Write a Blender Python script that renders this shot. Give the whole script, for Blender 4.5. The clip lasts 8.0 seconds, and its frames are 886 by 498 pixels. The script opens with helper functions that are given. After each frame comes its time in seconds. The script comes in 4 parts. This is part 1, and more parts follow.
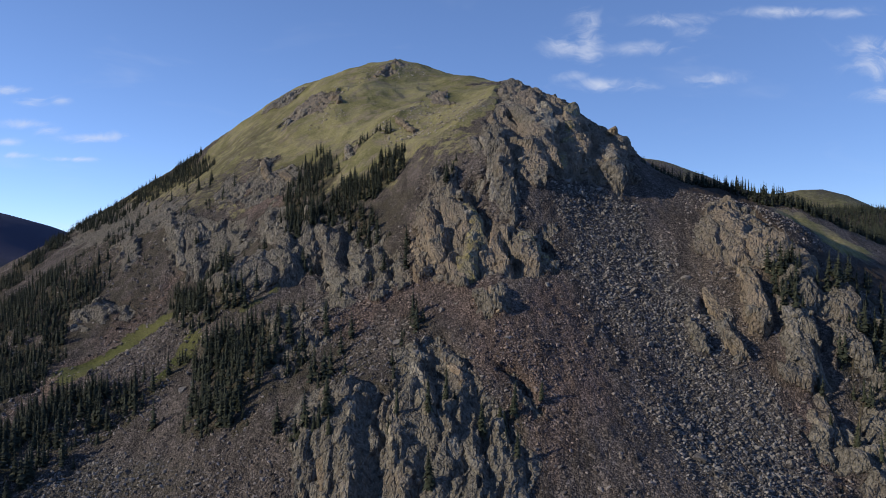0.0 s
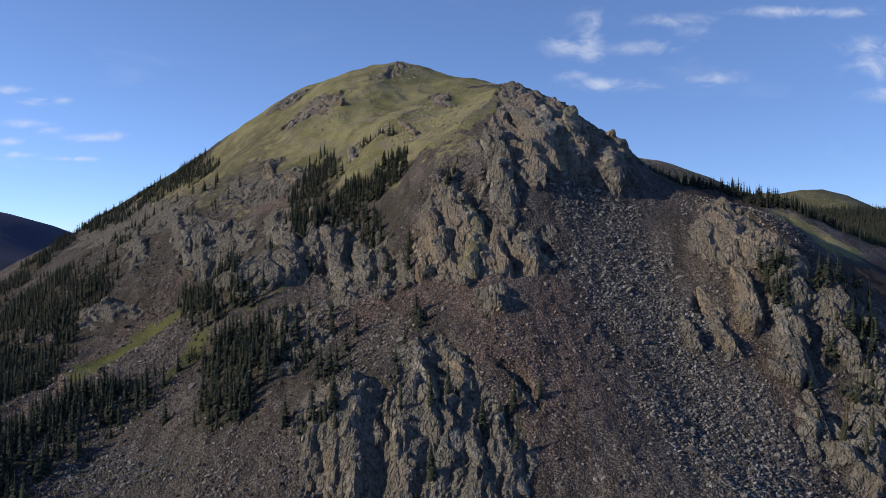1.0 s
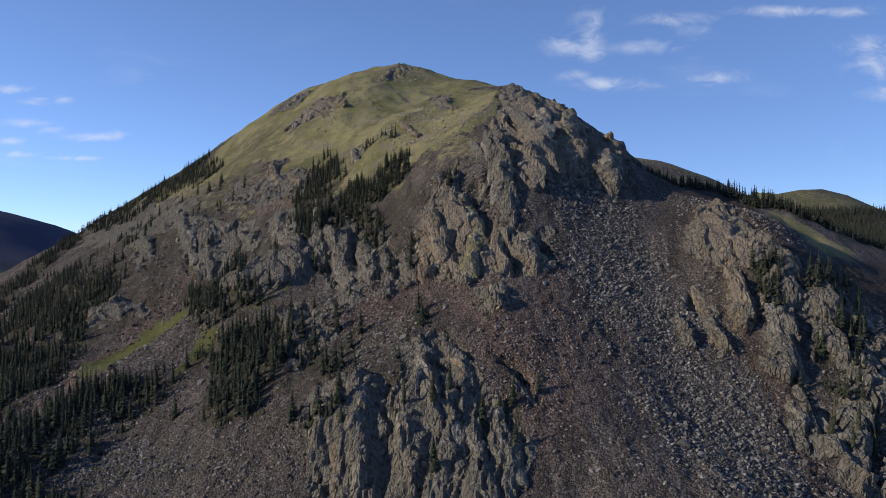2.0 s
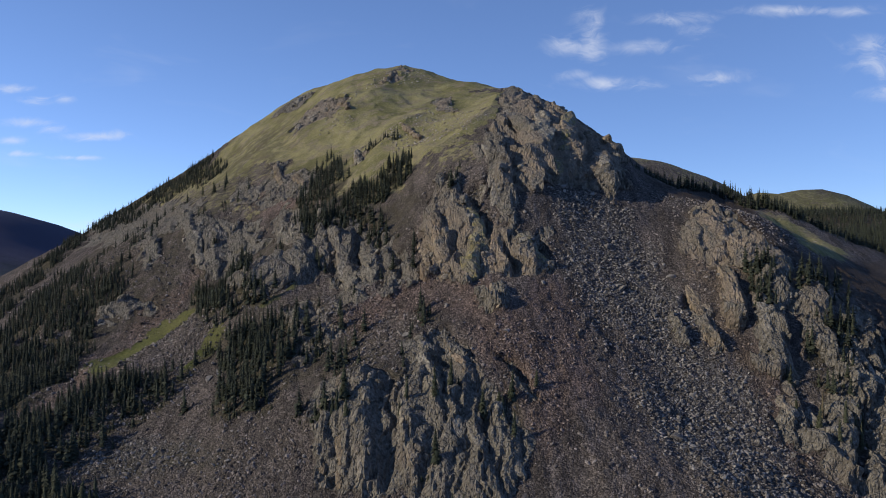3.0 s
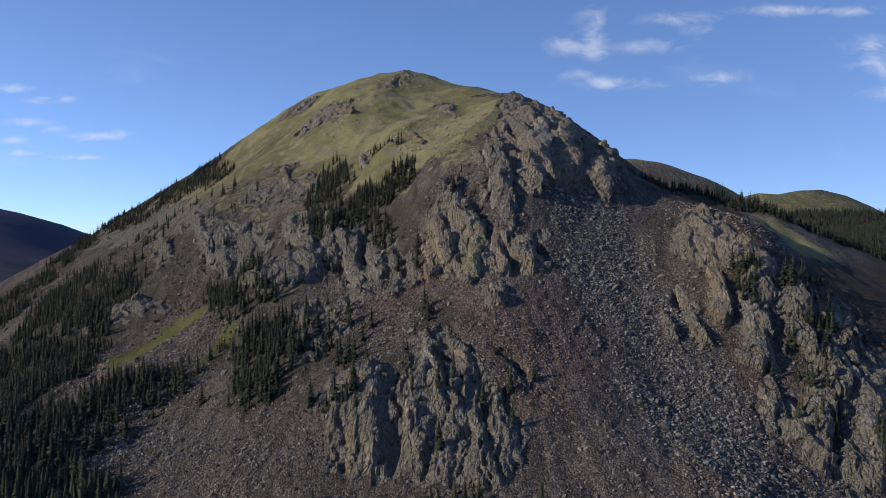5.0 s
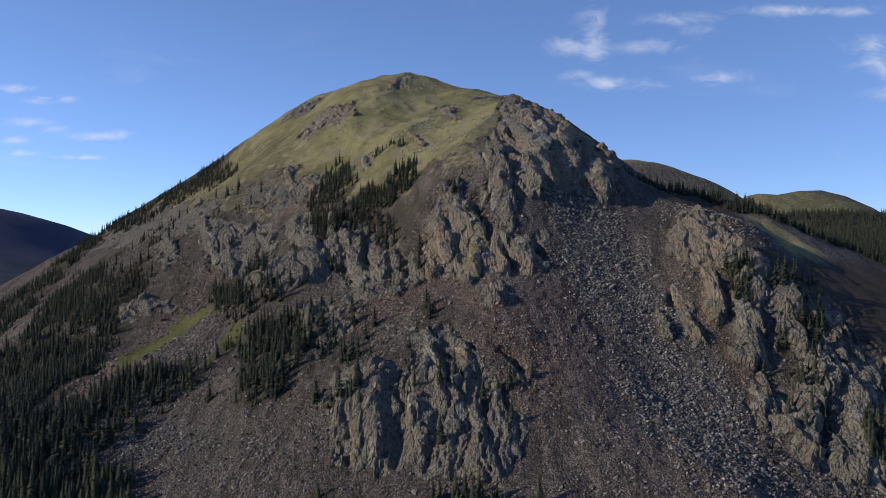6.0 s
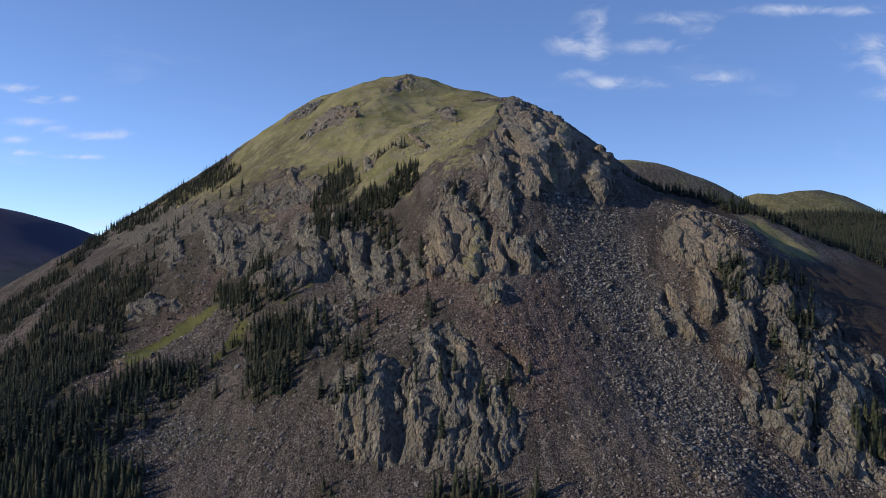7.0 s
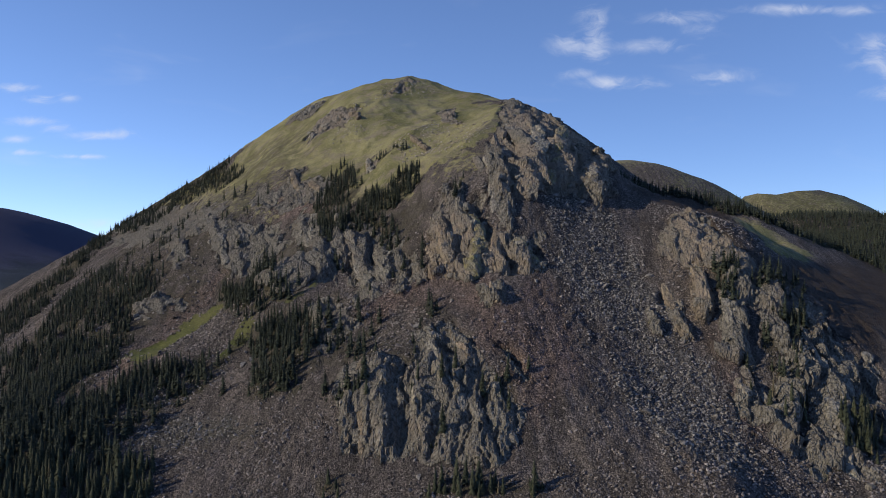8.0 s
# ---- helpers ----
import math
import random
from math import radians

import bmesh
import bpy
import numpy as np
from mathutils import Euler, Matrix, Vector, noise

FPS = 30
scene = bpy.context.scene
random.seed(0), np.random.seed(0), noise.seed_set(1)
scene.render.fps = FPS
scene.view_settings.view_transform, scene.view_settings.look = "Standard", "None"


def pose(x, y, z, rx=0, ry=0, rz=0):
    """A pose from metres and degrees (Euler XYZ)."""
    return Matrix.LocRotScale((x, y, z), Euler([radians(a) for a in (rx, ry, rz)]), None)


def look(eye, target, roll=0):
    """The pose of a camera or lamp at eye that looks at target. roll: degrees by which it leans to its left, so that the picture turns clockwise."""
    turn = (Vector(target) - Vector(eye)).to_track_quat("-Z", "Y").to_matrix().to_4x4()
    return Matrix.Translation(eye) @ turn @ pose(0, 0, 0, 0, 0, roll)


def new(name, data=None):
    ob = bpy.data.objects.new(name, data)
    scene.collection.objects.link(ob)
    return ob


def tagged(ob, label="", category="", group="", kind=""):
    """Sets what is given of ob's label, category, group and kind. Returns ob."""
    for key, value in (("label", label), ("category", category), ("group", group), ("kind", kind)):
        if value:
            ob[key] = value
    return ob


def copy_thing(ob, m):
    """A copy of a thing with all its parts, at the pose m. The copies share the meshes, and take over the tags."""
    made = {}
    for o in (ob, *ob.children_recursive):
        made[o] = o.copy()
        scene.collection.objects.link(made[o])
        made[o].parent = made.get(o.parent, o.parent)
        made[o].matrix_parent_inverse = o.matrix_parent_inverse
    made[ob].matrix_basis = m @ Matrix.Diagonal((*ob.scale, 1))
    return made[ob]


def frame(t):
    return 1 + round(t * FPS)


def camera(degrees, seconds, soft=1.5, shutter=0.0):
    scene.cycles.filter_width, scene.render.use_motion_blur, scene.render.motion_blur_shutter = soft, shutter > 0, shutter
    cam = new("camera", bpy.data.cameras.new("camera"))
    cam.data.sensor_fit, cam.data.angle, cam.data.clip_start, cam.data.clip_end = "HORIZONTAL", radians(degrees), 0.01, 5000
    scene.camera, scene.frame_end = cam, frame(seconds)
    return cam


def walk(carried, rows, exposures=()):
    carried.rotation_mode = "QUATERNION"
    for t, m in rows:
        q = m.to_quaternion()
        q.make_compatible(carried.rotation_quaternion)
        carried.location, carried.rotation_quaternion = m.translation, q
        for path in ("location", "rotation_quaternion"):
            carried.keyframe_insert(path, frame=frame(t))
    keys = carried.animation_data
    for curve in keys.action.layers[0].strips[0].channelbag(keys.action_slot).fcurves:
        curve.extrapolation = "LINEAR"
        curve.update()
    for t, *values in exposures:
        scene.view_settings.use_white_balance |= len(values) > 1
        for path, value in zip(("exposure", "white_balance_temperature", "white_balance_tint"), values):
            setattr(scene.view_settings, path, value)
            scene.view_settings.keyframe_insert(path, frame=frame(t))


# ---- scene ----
# the camera: a drone that backs away from the mountain, slightly rising
cam = camera(61.6, 8.0, soft=0.6)
METRES, EYE, TILT, LEAN, TURN = 64.0, 120.0, 0.0, 0.0, 0.0
ROWS = [
    (0.0, 0.0, 0.0, 0.0, 0.0, 0.0, 0.0),
    (0.5, -0.002, -0.0662, 0.0022, 0.05, -0.02, -0.02),
    (1.0, -0.0036, -0.1275, 0.0047, 0.09, -0.03, -0.02),
    (1.5, -0.0057, -0.1888, 0.0067, 0.12, -0.05, -0.02),
    (3.0, -0.0108, -0.3765, 0.0124, 0.23, -0.1, -0.06),
    (3.5, -0.0126, -0.4422, 0.0138, 0.25, -0.11, -0.07),
    (4.0, -0.0143, -0.5022, 0.0174, 0.27, -0.12, -0.08),
    (4.5, -0.0154, -0.5626, 0.0204, 0.31, -0.12, -0.09),
    (6.0, -0.0201, -0.7501, 0.0246, 0.39, -0.11, -0.12),
    (6.5, -0.021, -0.815, 0.0278, 0.41, -0.13, -0.12),
    (7.0, -0.0223, -0.8745, 0.0302, 0.43, -0.15, -0.12),
    (7.5, -0.023, -0.9344, 0.0322, 0.45, -0.16, -0.13),
    (8.0, -0.0241, -0.999, 0.0355, 0.47, -0.17, -0.13),
]
walk(cam, [(t, pose(0, 0, EYE, TILT, LEAN, TURN) @ pose(METRES * x, METRES * y, METRES * z, 90 + pitch, roll, yaw)) for t, x, y, z, yaw, pitch, roll in ROWS], [(0.0, 0.07), (8.0, 0.07)])

# ---- light: a low sun over the valley to the west, clear sky with thin cloud ----
SUN_DIR = Vector((-0.90, -0.255, 0.37)).normalized()
sun_data = bpy.data.lights.new("sun", "SUN")
sun_data.energy, sun_data.angle, sun_data.color = 4.0, radians(0.55), (1.0, 0.88, 0.71)
sun_lamp = new("sun", sun_data)
sun_lamp.matrix_world = look(SUN_DIR * 900, (0, 0, 0))


class Graph:
    """Short calls for a node tree."""

    def __init__(self, tree):
        self.tree = tree
        tree.nodes.clear()

    def add(self, kind, values=(), operation="", clamp=False, data_type="", blend_type="", easing="", attribute=""):
        node = self.tree.nodes.new(kind)
        if operation:
            node.operation = operation
        if clamp:
            node.use_clamp = True
        if data_type:
            node.data_type = data_type
        if blend_type:
            node.blend_type = blend_type
        if easing:
            node.interpolation_type = easing
        if attribute:
            node.attribute_type, node.attribute_name = "GEOMETRY", attribute
        for key, value in dict(values).items():
            self.link(value, node.inputs[key])
        return node

    def link(self, value, socket):
        if isinstance(value, bpy.types.NodeSocket):
            self.tree.links.new(value, socket)
        else:
            socket.default_value = value

    def math(self, op, a, b=0.0, clamp=False):
        return self.add("ShaderNodeMath", {0: a, 1: b}, operation=op, clamp=clamp).outputs[0]

    def ramp(self, value, low, high, a=0.0, b=1.0):
        return self.add("ShaderNodeMapRange", {0: value, 1: low, 2: high, 3: a, 4: b}, easing="SMOOTHSTEP").outputs[0]

    def mix(self, factor, a, b):
        node = self.add("ShaderNodeMix", data_type="RGBA")
        self.link(factor, node.inputs[0])
        self.link(a, node.inputs[6])
        self.link(b, node.inputs[7])
        return node.outputs[2]

    def tint(self, colour, value):
        node = self.add("ShaderNodeMix", data_type="RGBA", blend_type="MULTIPLY")
        self.link(1.0, node.inputs[0])
        self.link(colour, node.inputs[6])
        self.link(value, node.inputs[7])
        return node.outputs[2]

    def noise(self, where, scale, detail=4.0, rough=0.55, warp=0.0):
        return self.add("ShaderNodeTexNoise", {"Vector": where, "Scale": scale, "Detail": detail, "Roughness": rough, "Distortion": warp}).outputs[0]

    def scaled(self, where, x, y, z):
        return self.add("ShaderNodeVectorMath", {0: where, 1: (x, y, z)}, operation="MULTIPLY").outputs[0]


def rgb(r, g, b):
    return (r, g, b, 1.0)


# sky with streaks of cirrus: each cloud is a direction (east and up per metre north) and a spread
CLOUDS = [(0.195, 0.285, 0.030, 0.045, 0.85), (0.160, 0.272, 0.040, 0.020, 0.6), (0.222, 0.222, 0.075, 0.013, 0.85), (0.170, 0.232, 0.035, 0.012, 0.6), (0.262, 0.270, 0.065, 0.013, 0.55), (0.30, 0.306, 0.075, 0.012, 0.55), (0.335, 0.293, 0.030, 0.016, 0.45),
          (0.362, 0.228, 0.055, 0.012, 0.65), (0.49, 0.318, 0.11, 0.010, 0.75), (0.600, 0.276, 0.075, 0.018, 0.9), (0.610, 0.243, 0.085, 0.028, 0.85), (0.605, 0.208, 0.060, 0.016, 0.6),
          (-0.580, 0.214, 0.045, 0.008, 0.7), (-0.553, 0.198, 0.030, 0.008, 0.75), (-0.515, 0.200, 0.020, 0.008, 0.6), (-0.560, 0.168, 0.050, 0.008, 0.6), (-0.525, 0.158, 0.035, 0.010, 0.6),
          (-0.480, 0.150, 0.065, 0.009, 0.85), (-0.497, 0.121, 0.050, 0.0045, 0.9), (-0.570, 0.126, 0.030, 0.005, 0.7), (-0.585, 0.144, 0.025, 0.006, 0.6), (-0.47, 0.030, 0.07, 0.010, 0.5)]
sky_world = bpy.data.worlds.new("sky")
scene.world = sky_world
sky_world.use_nodes = True
g = Graph(sky_world.node_tree)
sky = g.add("ShaderNodeTexSky")
sky.sky_type, sky.sun_disc = "NISHITA", False
sky.sun_elevation, sky.sun_rotation = math.asin(SUN_DIR.z), -math.atan2(SUN_DIR.x, SUN_DIR.y)
sky.altitude, sky.air_density, sky.dust_density, sky.ozone_density = 3400, 0.85, 0.0, 2.0
way = g.add("ShaderNodeSeparateXYZ", {0: g.add("ShaderNodeTexCoord").outputs["Generated"]}).outputs
north = g.math("MAXIMUM", way[1], 0.05)
flat = g.add("ShaderNodeCombineXYZ", {0: g.math("DIVIDE", way[0], north), 1: g.math("DIVIDE", way[2], north)}).outputs[0]
bent = g.add("ShaderNodeVectorMath", {0: flat, 1: g.scaled(g.add("ShaderNodeTexNoise", {"Vector": flat, "Scale": 9.0, "Detail": 4.0}).outputs[1], 0.11, 0.07, 0.0)}, operation="ADD").outputs[0]
wisps = g.noise(g.scaled(bent, 1.0, 2.2, 1.0), 16.0, 7.0, 0.62, 0.6)
veil = g.noise(g.scaled(flat, 1.0, 3.5, 1.0), 4.0, 4.0, 0.6, 0.5)
cover = g.math("MULTIPLY", g.ramp(veil, 0.56, 0.80), 0.10)
for east, up, wide, tall, weight in CLOUDS:
    off = g.add("ShaderNodeVectorMath", {0: flat, 1: (east, up, 0)}, operation="SUBTRACT").outputs[0]
    gap = g.add("ShaderNodeVectorMath", {0: g.scaled(off, 1 / wide, 1 / tall, 0)}, operation="LENGTH").outputs[1]
    core = g.ramp(gap, 0.0, 1.75, 1.0, 0.0)
    streak = g.ramp(g.math("ADD", g.math("MULTIPLY", core, 0.34), wisps), 0.60, 1.10)
    cover = g.math("MAXIMUM", cover, g.math("MULTIPLY", g.math("MULTIPLY", streak, core, True), weight, True))
air = g.add("ShaderNodeGamma", {0: sky.outputs[0], 1: 0.76}).outputs[0]
blue = g.tint(air, rgb(0.95, 1.16, 1.60))
paint = g.mix(g.math("MINIMUM", cover, 0.75), blue, rgb(4.6, 4.9, 5.7))
g.add("ShaderNodeOutputWorld", {0: g.add("ShaderNodeBackground", {0: paint, 1: 0.150}).outputs[0]})

# ---- the lie of the land: plan outlines (x east, y north, metres) and spines with heights ----
SPINES = {}
SPINES["west_skyline"] = [(-38, 665, 288), (-90, 690, 284), (-146, 737, 277), (-207, 755, 246), (-267, 800, 214), (-357, 762, 150), (-420, 690, 96), (-470, 590, 50)]
SPINES["east_skyline"] = [(33, 610, 254), (61, 554, 239), (112, 506, 198), (126, 440, 165), (161, 390, 150), (200, 385, 133), (262, 410, 118), (330, 400, 111)]
SPINES["summit_spur"] = [(-20, 580, 246), (-10, 514, 223), (10, 440, 208), (16, 360, 180), (22, 310, 157), (14, 289, 130), (20, 240, 100), (14, 185, 59), (0, 130, 31), (0, 40, -34)]
SPINES["tree_rib"] = [(-84, 567, 235), (-60, 470, 192), (-54, 410, 167), (-57, 340, 128), (-45, 305, 106), (-41, 274, 98), (-34, 244, 82), (-29, 213, 75), (-27, 191, 54), (-40, 140, 22), (-50, 50, -36)]
SPINES["red_rib"] = [(-130, 610, 226), (-115, 482, 172), (-108, 400, 123), (-85, 320, 113), (-66, 250, 79), (-64, 205, 51), (-80, 140, 16)]
SPINES["grey_rib"] = [(-200, 640, 190), (-164, 450, 135), (-142, 360, 78), (-94, 273, 72), (-104, 230, 49), (-125, 165, 19)]
SPINES["meadow_gully"] = [(-290, 680, 149), (-220, 481, 121), (-180, 385, 85), (-157, 289, 60), (-175, 220, 44), (-190, 110, -23)]
SPINES["west_foot"] = [(-390, 600, 78), (-354, 589, 90), (-312, 522, 80), (-300, 410, 46), (-280, 290, 24), (-280, 150, -27)]
SPINES["crag_rib"] = [(62, 480, 219), (60, 400, 197), (60, 343, 170), (57, 305, 141), (48, 250, 102), (48, 200, 72), (58, 140, 40), (60, 50, -28)]
SPINES["talus"] = [(98, 430, 175), (76, 333, 155), (80, 274, 111), (75, 207, 68), (80, 150, 51)]
SPINES["ochre_rib"] = [(125, 390, 154), (113, 298, 131), (103, 245, 98), (104, 206, 65), (112, 150, 34)]
SPINES["pillar_rib"] = [(160, 370, 142), (131, 300, 135), (130, 248, 105), (124, 203, 61), (132, 150, 38), (140, 50, -21)]
SPINES["east_rib"] = [(169, 361, 140), (167, 343, 130), (176, 319, 117), (166, 275, 105), (156, 278, 109), (147, 242, 95), (143, 217, 72), (165, 150, 36)]
SPINES["east_foot"] = [(390, 320, 69), (300, 290, 78), (250, 190, 46), (260, 60, -8)]
SPINES["north_back"] = [(-60, 790, 244), (60, 740, 175), (170, 610, 102), (290, 520, 129), (-190, 880, 219), (-330, 900, 170), (-470, 820, 13)]
SPINES["far_back"] = [(-40, 930, 157), (150, 900, 115), (330, 700, 152), (435, 774, 149), (440, 600, 140), (-220, 1000, 151), (-460, 1000, 35), (440, 980, 120)]
SPINES["valley"] = [(-480, 300, -49), (-450, 60, -68), (-300, -100, -50), (0, -110, -45), (280, -110, -33), (450, 100, 14)]
GRASS = []
GRASS += [[(-261, 710), (-230, 698), (-190, 694), (-129, 670), (-59, 624), (-33, 630), (43, 486), (25, 380), (4, 356), (-13, 354), (-18, 340), (-36, 352), (-68, 402), (-80, 440), (-95, 472), (-117, 492), (-151, 516), (-220, 636)], [(-101, 294), (-97, 284), (-104, 276), (-112, 282), (-107, 290)], [(-82, 300), (-71, 308), (-67, 308), (-76, 298)], [(160, 366), (172, 352), (186, 340), (192, 324), (174, 304), (156, 296), (146, 300)], [(-339, 738), (-266, 724), (-224, 648), (-280, 702), (-311, 700)]]
GRASS += [[(-105, 618), (-39, 616), (30, 520), (5, 378), (-25, 388), (-64, 454)], [(-173, 331), (-164, 354), (-151, 374), (-140, 376), (-137, 362), (-146, 339), (-147, 301), (-158, 300)], [(-110, 289), (-103, 293), (-100, 287), (-107, 281), (-112, 277)]]
ROCK = []
ROCK += [[(47, 514), (67, 502), (91, 494), (114, 498), (92, 360), (87, 332), (72, 320), (62, 318), (50, 306), (40, 302), (33, 300), (22, 296), (15, 302), (19, 322), (24, 360)], [(-10, 328), (11, 306), (17, 292), (25, 280), (44, 282), (41, 266), (29, 260), (17, 260), (3, 260), (-9, 276), (-11, 296), (-6, 302)], [(14, 254), (21, 254), (19, 238), (15, 238)]]
ROCK += [[(-64, 354), (-49, 348), (-25, 318), (-18, 294), (-18, 278), (-32, 294), (-40, 288), (-48, 296), (-49, 308), (-66, 316), (-73, 332), (-97, 392), (-109, 416), (-89, 410)], [(-187, 478), (-145, 440), (-115, 426), (-101, 386), (-113, 386), (-134, 396), (-152, 412)], [(-149, 498), (-124, 474), (-120, 444), (-139, 452)], [(-361, 726), (-328, 738), (-283, 710), (-166, 480), (-176, 458), (-190, 452), (-291, 604), (-346, 676)], [(-127, 502), (-85, 456), (-80, 416), (-90, 418), (-110, 432), (-122, 466)]]
ROCK += [[(-162, 700), (-138, 702), (-127, 686), (-143, 660)], [(-119, 552), (-125, 624), (-107, 630), (-77, 568), (-76, 544), (-94, 550), (-106, 548)], [(-60, 614), (-45, 626), (-33, 638), (-39, 616), (-54, 600)], [(-12, 536), (2, 524), (5, 430), (-5, 460)], [(-63, 448), (-50, 430), (-47, 408), (-58, 424)], [(-43, 213), (-41, 236), (-32, 230), (-21, 220), (-15, 213), (-14, 240), (-1, 234), (8, 221), (14, 210), (26, 193), (20, 180), (17, 172), (-8, 178), (-15, 185), (-24, 186), (-38, 195)], [(-69, 290), (-59, 292), (-44, 268), (-58, 268)]]
ROCK += [[(107, 310), (124, 316), (133, 284), (133, 262), (127, 254), (118, 256), (112, 266), (106, 246), (101, 238), (100, 246), (106, 266), (102, 282)], [(92, 260), (95, 246), (94, 234), (90, 232), (89, 242), (86, 252)], [(18, 218), (22, 216), (27, 206), (24, 206), (20, 210)], [(-199, 394), (-177, 398), (-158, 382), (-175, 374), (-192, 374)], [(-120, 380), (-91, 330), (-69, 320), (-62, 310), (-80, 306), (-89, 304)], [(-59, 256), (-46, 270), (-40, 256), (-52, 242)]]
ROCK += [[(142, 243), (151, 251), (155, 239), (149, 225), (147, 213), (136, 205), (132, 213), (131, 223)], [(157, 227), (165, 231), (165, 223), (154, 203), (152, 211)], [(128, 205), (134, 197), (135, 191), (139, 177), (134, 169), (130, 175), (124, 193)], [(112, 242), (118, 244), (119, 236), (115, 228), (107, 220), (104, 220), (105, 228), (107, 236)], [(124, 252), (133, 254), (132, 240), (127, 234), (124, 236), (122, 244)], [(142, 242), (152, 250), (154, 240), (128, 196), (128, 202), (128, 214), (134, 228)]]
ROCK += [[(106, 214), (110, 214), (111, 206), (110, 198), (104, 202)], [(120, 214), (128, 218), (125, 208), (116, 196), (119, 192), (122, 186), (113, 186), (109, 194)]]
RED = []
RED += [[(-13, 274), (15, 254), (18, 240), (24, 236), (44, 268), (45, 248), (49, 232), (49, 206), (31, 186), (25, 198), (16, 214), (3, 236), (-16, 252), (-35, 252), (-47, 254), (-37, 268)], [(-127, 502), (-85, 456), (-74, 400), (-96, 402), (-115, 426), (-126, 468)], [(98, 236), (108, 230), (106, 216), (107, 196), (97, 192), (94, 208)], [(-171, 384), (-149, 404), (-137, 426), (-140, 396), (-154, 372), (-164, 340), (-170, 308), (-163, 284), (-176, 320)]]
RED += [[(-182, 277), (-173, 303), (-166, 339), (-147, 301), (-161, 285), (-170, 259)]]
TALUS = []
TALUS += [[(50, 306), (66, 316), (79, 302), (89, 280), (89, 256), (85, 234), (92, 222), (79, 202), (66, 208), (67, 224), (58, 240), (53, 262), (48, 280)], [(-130, 242), (-114, 248), (-85, 230), (-75, 216), (-99, 222), (-126, 228)], [(70, 242), (85, 236), (93, 216), (90, 195), (76, 192), (66, 210)], [(62, 214), (95, 226), (100, 205), (101, 180), (88, 166), (68, 168), (60, 190)]]
OCHRE = []
OCHRE += [[(105, 310), (124, 316), (133, 284), (130, 260), (118, 256), (101, 238), (93, 232), (90, 250), (101, 284)], [(-10, 294), (-1, 284), (1, 264), (-9, 272)], [(10, 292), (21, 284), (20, 274), (10, 276)], [(29, 410), (54, 484), (83, 498), (101, 468), (83, 344), (71, 322), (54, 316), (34, 302), (24, 302)], [(-13, 294), (-8, 314), (9, 304), (21, 288), (29, 276), (38, 272), (32, 260), (15, 260), (2, 262)], [(69, 188), (85, 186), (87, 160), (65, 158)]]
OCHRE += [[(-119, 552), (-125, 624), (-107, 630), (-77, 568), (-76, 544)], [(-63, 448), (-47, 430), (-47, 406), (-60, 420)], [(-60, 614), (-33, 638), (-39, 612), (-54, 600)], [(-12, 536), (2, 524), (5, 430), (-5, 460)]]
WOODS = []
WOODS += [[(-247, 340), (-367, 539), (-366, 609), (-366, 709), (-351, 713), (-344, 634), (-321, 525), (-310, 465), (-323, 466)], [(-185, 239), (-269, 376), (-269, 419), (-289, 487), (-306, 564), (-254, 493), (-212, 433), (-205, 439), (-191, 423), (-190, 407), (-194, 386), (-201, 378), (-184, 359), (-179, 345), (-175, 284), (-178, 251)]]
WOODS += [[(-160, 197), (-185, 239), (-172, 245), (-165, 253), (-159, 273), (-154, 292), (-137, 291), (-111, 279), (-102, 284), (-94, 277), (-103, 271), (-107, 258), (-110, 254), (-121, 253), (-125, 244), (-127, 230), (-128, 220), (-111, 209), (-107, 195)]]
WOODS += [[(-135, 399), (-141, 392), (-139, 372), (-109, 308), (-102, 290), (-88, 297), (-73, 300), (-79, 308), (-88, 313), (-120, 398), (-103, 325)], [(-105, 296), (-87, 277), (-84, 287), (-68, 283), (-48, 260), (-46, 248), (-56, 241), (-57, 227), (-64, 221), (-69, 229), (-73, 229), (-83, 242), (-81, 253), (-90, 274)]]
WOODS += [[(-83, 418), (-83, 447), (-73, 439), (-56, 404), (-44, 375), (-35, 379), (-30, 385), (-18, 366), (-15, 348), (-21, 343), (-26, 339), (-46, 364), (-29, 330), (-28, 318), (-43, 340), (-55, 338), (-66, 341), (-79, 363), (-87, 411)], [(-358, 716), (-336, 740), (-289, 740), (-257, 731), (-212, 679), (-191, 623), (-236, 668), (-272, 694), (-287, 676), (-296, 665)]]
WOODS += [[(-84, 466), (-64, 429), (-79, 415), (-86, 422)], [(-52, 443), (-33, 428), (-30, 422), (-48, 425)], [(-4, 325), (5, 323), (5, 310), (-4, 320)], [(-46, 187), (-38, 185), (-37, 179), (-45, 181)], [(-8, 171), (8, 168), (25, 163), (24, 160), (-8, 167)], [(-11, 250), (-6, 248), (-5, 240), (-11, 241)], [(-39, 250), (-35, 248), (-32, 232), (-37, 232)]]
WOODS += [[(-16, 230), (-13, 230), (-13, 214), (-15, 214)], [(-1, 212), (2, 212), (1, 196), (-1, 196)], [(-7, 190), (-3, 189), (-3, 180), (-7, 181)], [(-46, 219), (-36, 215), (-35, 208), (-42, 212)], [(19, 201), (22, 204), (23, 199)], [(129, 253), (150, 266), (143, 250), (127, 245)], [(126, 230), (133, 237), (140, 239), (126, 203), (117, 194), (120, 211)], [(110, 224), (120, 226), (116, 217), (107, 215)], [(117, 258), (125, 258), (116, 239), (112, 244)], [(143, 206), (154, 202), (142, 184), (134, 187)]]
